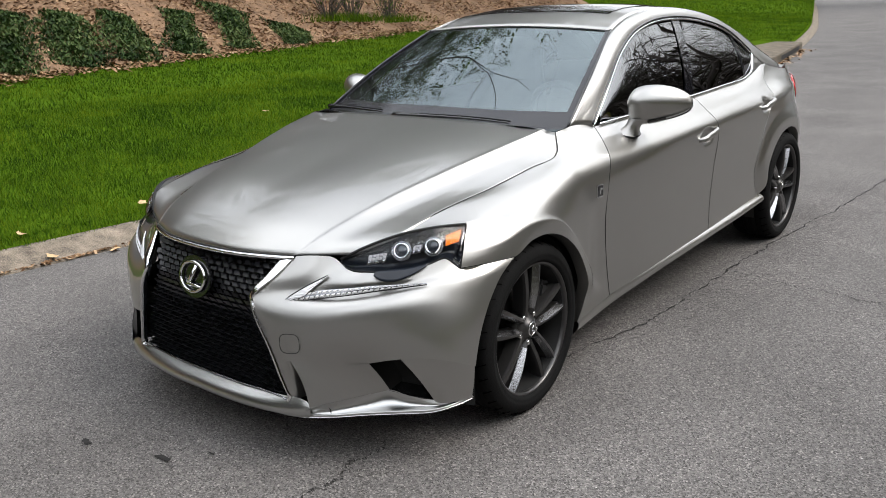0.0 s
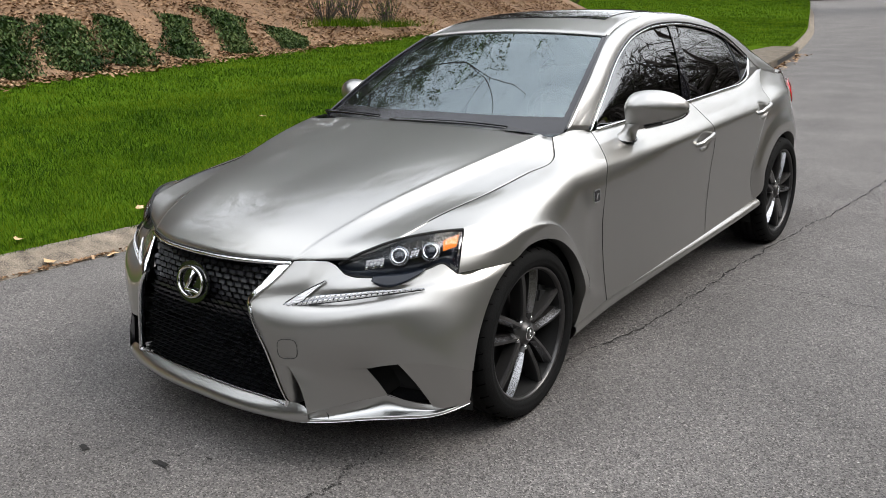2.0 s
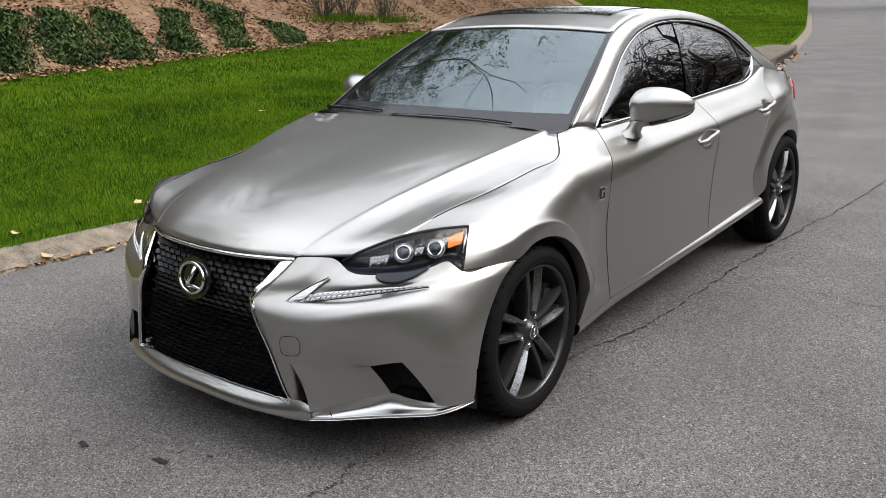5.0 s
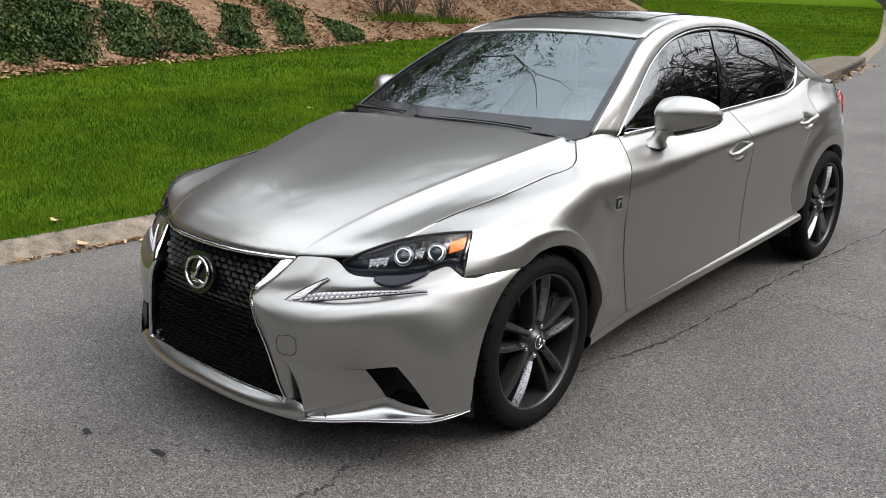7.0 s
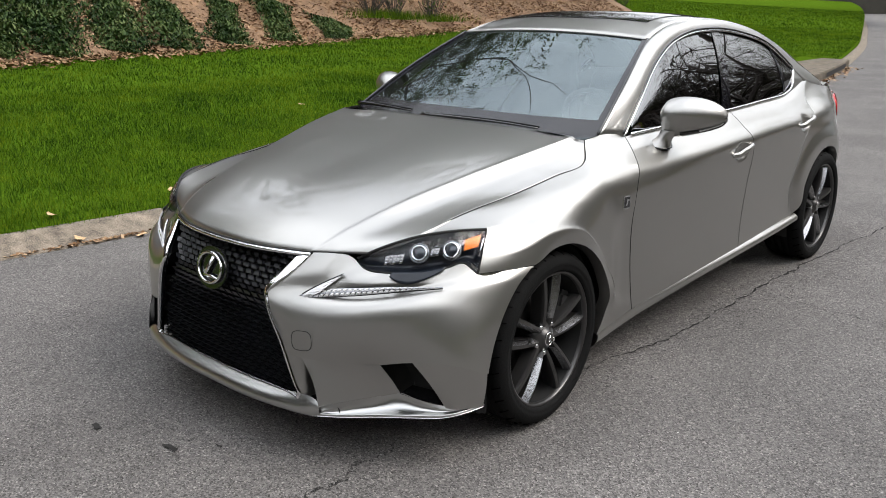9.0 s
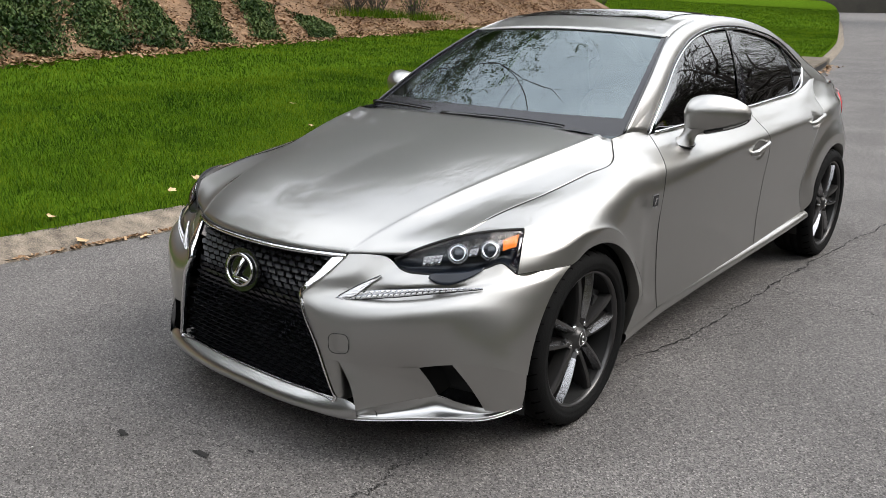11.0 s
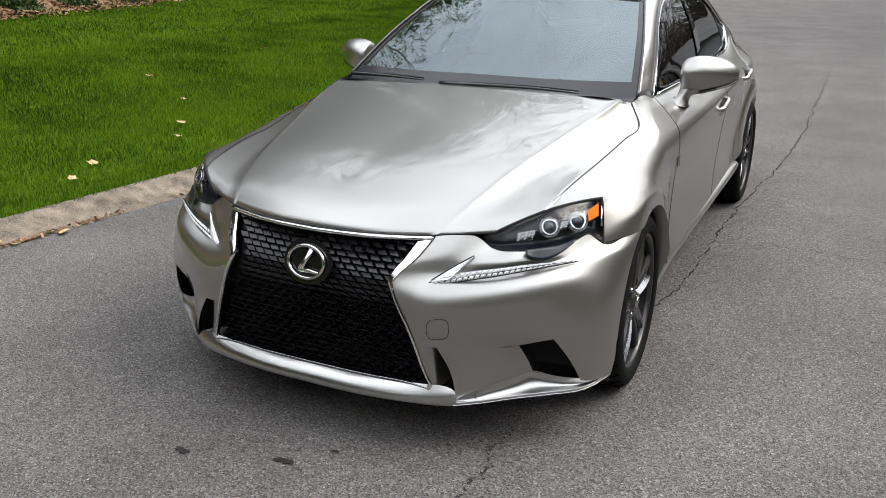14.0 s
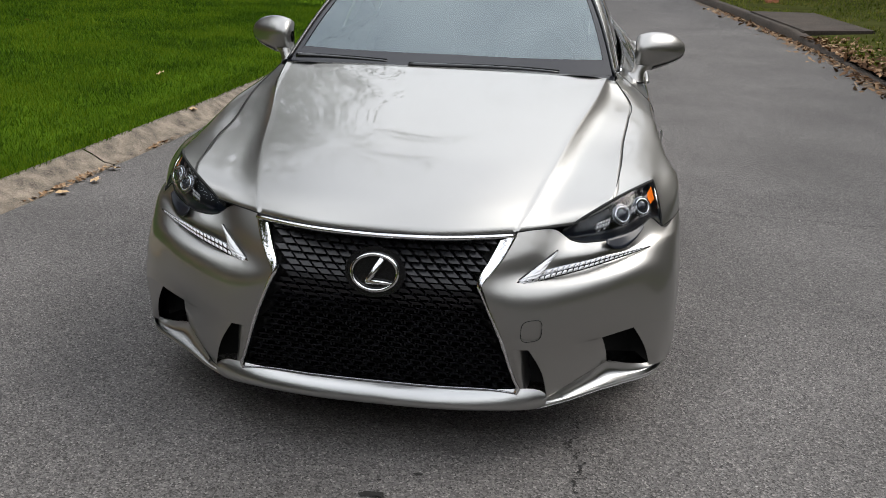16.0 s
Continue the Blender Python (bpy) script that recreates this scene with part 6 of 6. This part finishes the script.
part("wall", bm, SIDING, house)
bm = bmesh.new()
rp = [bm.verts.new(p) for p in ((-6.9, -0.6, 4.8), (6.9, -0.6, 4.8), (6.9, 8.6, 4.8), (-6.9, 8.6, 4.8), (-6.9, 4, 7.4), (6.9, 4, 7.4))]
for q in ((0, 1, 5, 4), (2, 3, 4, 5), (0, 4, 3), (1, 2, 5), (0, 3, 2, 1)):
    bm.faces.new([rp[i] for i in q])
part("roof", bm, ROOFING, house)
for x in (-4.6, -1.6, 0.4, 2.6, 4.8):
    bm = bmesh.new()
    bmesh.ops.create_cube(bm, size=1, matrix=Matrix.Translation((x, -0.08, 1.9)) @ Matrix.Diagonal((1.1, 0.08, 1.3, 1)))
    win = part("window", bm, SIDING, house)
    for dx in (-0.24, 0.24):
        bm = bmesh.new()
        bmesh.ops.create_cube(bm, size=1, matrix=Matrix.Translation((x + dx, -0.125, 1.9)) @ Matrix.Diagonal((0.42, 0.02, 1.1, 1)))
        part("pane", bm, FRIT, win)
bm = bmesh.new()
bmesh.ops.create_cube(bm, size=1, matrix=Matrix.Translation((-3.1, -0.1, 1.1)) @ Matrix.Diagonal((1.0, 0.1, 2.1, 1)))
part("door", bm, DOORP, house, "brown front door")


def bush(x, y, z, r0, h, seed, material, label):
    rr = np.random.default_rng(seed)
    m = 1400
    d = rr.normal(0, 1, (m, 3))
    d /= np.linalg.norm(d, axis=1)[:, None]
    c = d * (rr.uniform(0.55, 1.0, m)[:, None]) * np.array((r0, r0, h / 2)) * (1 + 0.18 * np.sin(d[:, :1] * 7 + d[:, 1:2] * 5)) + np.array((0, 0, h / 2))
    v, f = flakes(c, 0.13, 0.8, rr, 0.0, 1.2)
    ob = fast("bush", v, f, material, label, "bush", "thing")
    del ob["kind"]
    ob.matrix_basis = pose(x, y, z)


bush(5.6, 34, verge_z(5.6, 34) - 0.1, 1.0, 0.8, 3, IVY, "dark green bush in front of the house")
bush(7.6, 34.5, verge_z(7.6, 34.5) - 0.1, 0.9, 0.7, 4, IVY, "dark green bush in front of the house")
bush(10.8, 33, verge_z(10.8, 33) - 0.1, 1.2, 1.0, 5, LITTER, "rust brown bush in front of the house")

# ---- trees ----


def limb(v, f, tips, p, d, length, rad, level, r, wide):
    """Grow one branch and its offshoots as tapered tubes."""
    segs = 4 if level < 2 else 3
    pts, rads = [tuple(p)], [rad]
    q, dd = Vector(p), Vector(d)
    for i in range(segs):
        dd = (dd + Vector((r.uniform(-1, 1), r.uniform(-1, 1), r.uniform(-0.5, 0.9))) * (0.16 + 0.05 * level)).normalized()
        q = q + dd * (length / segs)
        pts.append(tuple(q))
        rads.append(rad * (1 - 0.55 * (i + 1) / segs))
    tv, tf = tube_mesh(pts, rads, 6 if level < 2 else (4 if level < 4 else 3))
    f += [tuple(a + len(v) for a in t) for t in tf]
    v += tv
    if level >= 5:
        tips.append(pts[-1])
        tips.append(pts[1])
        return
    for _ in range((7, 4, 4, 3, 3)[level]):
        k = r.randint(1, segs)
        a = r.uniform(0, 6.2832)
        o = Vector((math.cos(a), math.sin(a), r.uniform(-0.1, 0.7))).normalized()
        nd = (dd * (1 - wide) + o * wide).normalized()
        limb(v, f, tips, pts[k], nd, length * r.uniform(0.5, 0.78), max(0.0045, rads[k] * 0.60), level + 1, r, wide)


def make_tree(seed, height, leafy, wide=0.62):
    r = random.Random(seed)
    tree = tagged(new("tree"), "tall bare tree with fine branches and first leaves" if leafy else "tall bare tree with fine dark branches", "tree", "trees round the road")
    v, f, tips = [], [], []
    limb(v, f, tips, (0, 0, -0.3), (0, 0, 1), height * 0.45, height * 0.011, 0, r, wide)
    obj("trunk", v, f, BARK, tree)
    rr = np.random.default_rng(seed)
    t = np.array(tips)
    c = t[rr.integers(0, len(t), leafy or 200)] + rr.normal(0, 0.16, (leafy or 200, 3))
    lv, lf = flakes(c, (0.09 if leafy > 20000 else 0.065) if leafy else 0.05, 0.8, rr)
    crown = fast("crown", lv, lf, BUDS, "", "", "")
    crown.parent = tree
    return tree


t1, t2, t3, t4 = make_tree(11, 25, 12000), make_tree(23, 24, 0), make_tree(37, 20, 6000, 0.55), make_tree(53, 20, 28000, 0.66)
places = (
    (t1, -16.9, 11.7, 222, 0.86), (t2, -17.0, 9.2, 75, 0.88), (t4, -17.1, 14.6, 0, 1.15), (t4, -17.0, 17.8, 140, 1.25), (t4, -17.8, 20.8, 300, 1.36),
    (t4, -18.2, 18.8, 80, 1.28), (t2, -19.5, 12.8, 120, 1.0), (t2, -18.0, 23.5, 40, 1.0), (t1, -18.5, 27.5, 200, 1.0),
    (t3, -19.5, 28.0, 100, 1.0), (t2, -19.0, 1.0, 200, 1.0), (t3, -17.5, 4.5, 310, 1.0), (t1, -26.0, 33.0, 70, 1.0),
    (t3, -22.5, -9.0, 20, 1.0), (t2, -21.5, 31.0, 250, 1.0),
    (t4, -9.5, -4.5, 55, 0.8), (t4, -8.5, -10.5, 190, 0.9),
    # two unseen trees, added to shade the road and lawn at front left
    (t2, 8.2, 20.5, 150, 0.85), (t1, 13.5, 23.0, 10, 0.9), (t2, 12.5, 29.0, 300, 1.0), (t2, 12.0, -6.0, 90, 1.0),
    (t1, 4.5, -17.0, 33, 1.0), (t3, -7.0, -19.0, 66, 1.0),
    (t2, 15.0, 48.0, 20, 1.2), (t1, -5.0, 62.0, 140, 1.4), (t2, 3.0, 66.0, 310, 1.4), (t3, 10.6, 35.0, 80, 1.0), (t2, -26.0, 27.0, 15, 1.0),
    (t2, 5.0, 56.0, 10, 1.4), (t1, 8.5, 55.0, 100, 1.35), (t1, 0.5, 60.0, 330, 1.4), (t2, 14.5, 53.0, 30, 1.3),
    (t1, 3.0, 58.0, 77, 1.4), (t1, -9.5, 58.0, 250, 1.35), (t2, -2.5, 57.0, 120, 1.3))
used = set()
for tree, x, y, a, size in places:
    z = lawn_z(x, y) if x < -2.9 else (verge_z(x, y) if x > 3 else 0.0)
    if tree.name in used:
        copy_thing(tree, pose(x, y, z - 0.1, 0, 0, a) @ Matrix.Scale(size / tree.scale[0], 4))
    else:
        used.add(tree.name)
        tree.matrix_basis = pose(x, y, z - 0.1, 0, 0, a) @ Matrix.Scale(size, 4)

# far woods all round: many thin leaning trunks and twig sprays
rr = np.random.default_rng(9)
wv, wf, off = [], [], 0
for i in range(560):
    a = rr.uniform(0, 6.2832)
    rad = rr.uniform(48, 75)
    x, y = rad * math.cos(a), 10 + rad * math.sin(a)
    if (-28 < x < 14 and y > 30 and rad < 68) or (-32 < x < 2 and y > 30):
        continue
    h = rr.uniform(9, 17)
    z = lawn_z(x, y) if x < -3 else 0.0
    m = 200
    s = rr.uniform(0.1, 1, m)
    spread = 0.32 * h * np.sin(np.clip(s, 0.2, 1) * 2.6)
    d = rr.normal(0, 1, (m, 3)) * np.array((1, 1, 0.8))
    d /= np.linalg.norm(d, axis=1)[:, None]
    b = np.stack([x + rr.normal(0, 1, m) * spread * 0.5, y + rr.normal(0, 1, m) * spread * 0.5, z + s * h], 1)
    tip = b + d * rr.uniform(1.0, 2.6, m)[:, None]
    w = rr.normal(0, 0.10, (m, 3))
    tri = np.stack([b - w, b + w, tip], 1).reshape(-1, 3)
    trunk = np.array([(x - 0.2, y, z - 0.5), (x + 0.2, y, z - 0.5), (x, y, z + h), (x, y - 0.2, z - 0.5), (x, y + 0.2, z - 0.5), (x, y, z + h)])
    tri = np.concatenate([tri, trunk])
    wv.append(tri)
    wf.append(np.arange(len(tri)).reshape(-1, 3) + off)
    off += len(tri)
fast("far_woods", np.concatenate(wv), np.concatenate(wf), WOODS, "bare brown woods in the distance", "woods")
# woods beside and behind the road, a little nearer
wv, wf, off = [], [], 0
for i in range(540):
    a = rr.uniform(radians(24), radians(285)) if i < 430 else rr.uniform(radians(3), radians(26))
    rad = rr.uniform(23, 40) if i < 430 else rr.uniform(62, 80)
    x, y = rad * math.sin(a), 2 + rad * math.cos(a)
    if x < -8 and y > -4:
        continue
    if -6.5 < x < 6.5 and y < 40:
        continue
    h = rr.uniform(8, 14) if i < 430 else rr.uniform(7, 10)
    z = lawn_z(x, y) if x < -3 else verge_z(x, y)
    m = 250
    s = rr.uniform(0.02, 1, m)
    spread = 0.34 * h * np.sin(np.clip(s, 0.25, 1) * 2.6)
    d = rr.normal(0, 1, (m, 3)) * np.array((1, 1, 0.8))
    d /= np.linalg.norm(d, axis=1)[:, None]
    b = np.stack([x + rr.normal(0, 1, m) * spread * 0.5, y + rr.normal(0, 1, m) * spread * 0.5, z + s * h], 1)
    tip = b + d * rr.uniform(0.8, 2.2, m)[:, None]
    w = rr.normal(0, 0.07, (m, 3))
    tri = np.stack([b - w, b + w, tip], 1).reshape(-1, 3)
    trunk = np.array([(x - 0.16, y, z - 0.3), (x + 0.16, y, z - 0.3), (x, y, z + h), (x, y - 0.16, z - 0.3), (x, y + 0.16, z - 0.3), (x, y, z + h)])
    tri = np.concatenate([tri, trunk])
    wv.append(tri)
    wf.append(np.arange(len(tri)).reshape(-1, 3) + off)
    off += len(tri)
fast("roadside_woods", np.concatenate(wv), np.concatenate(wf), BARK, "bare brown woods beside the road", "woods")
# low brush along the top of the bank
wv, wf, off = [], [], 0
for i in range(260):
    x, y = rr.uniform(-31, -22.5), rr.uniform(-6, 27)
    z, h, m = lawn_z(x, y), rr.uniform(2.2, 4.5), 130
    b = np.stack([x + rr.normal(0, 0.7, m), y + rr.normal(0, 0.7, m), z + rr.uniform(-0.1, 0.8, m) * h], 1)
    tip = b + rr.normal(0, 0.45, (m, 3)) + np.array((0, 0, 0.5))
    w = rr.normal(0, 0.05, (m, 3))
    wv.append(np.stack([b - w, b + w, tip], 1).reshape(-1, 3))
    wf.append(np.arange(3 * m).reshape(-1, 3) + off)
    off += 3 * m
for i in range(230):
    y = rr.uniform(2, 24)
    x = 4.2 + 0.36 * y + rr.uniform(0, 6)
    z, h, m = verge_z(x, y), rr.uniform(2.5, 5.5), 130
    b = np.stack([x + rr.normal(0, 0.7, m), y + rr.normal(0, 0.7, m), z + rr.uniform(-0.05, 0.8, m) * h], 1)
    tip = b + rr.normal(0, 0.45, (m, 3)) + np.array((0, 0, 0.5))
    w = rr.normal(0, 0.05, (m, 3))
    wv.append(np.stack([b - w, b + w, tip], 1).reshape(-1, 3))
    wf.append(np.arange(3 * m).reshape(-1, 3) + off)
    off += 3 * m
fast("bank_brush", np.concatenate(wv), np.concatenate(wf), BARK, "dark leafless brush on the bank and beyond the verge", "brush")
ring_v = [(90 * math.cos(a), 10 + 90 * math.sin(a), z) for z in (-6, 7 + 0) for a in np.linspace(0, 6.2832, 49)[:-1]]
ring_v = [(x, y, z if z < 0 else 9 + 2.5 * math.sin(i * 2.3) + 1.5 * math.sin(i * 5.1)) for i, (x, y, z) in enumerate(ring_v)]
tagged(obj("backdrop_woods", ring_v, [(i, (i + 1) % 48, 48 + (i + 1) % 48, 48 + i) for i in range(48)], HILL, None), "hazy wooded hills on the horizon", "hills", "", "structure")
tagged(obj("ground_far", [(x, y, -3.2) for x, y in ((-140, -130), (140, -130), (140, 150), (-140, 150))], [(0, 1, 2, 3)], HILL, None), "distant wooded ground", "ground", "", "structure")
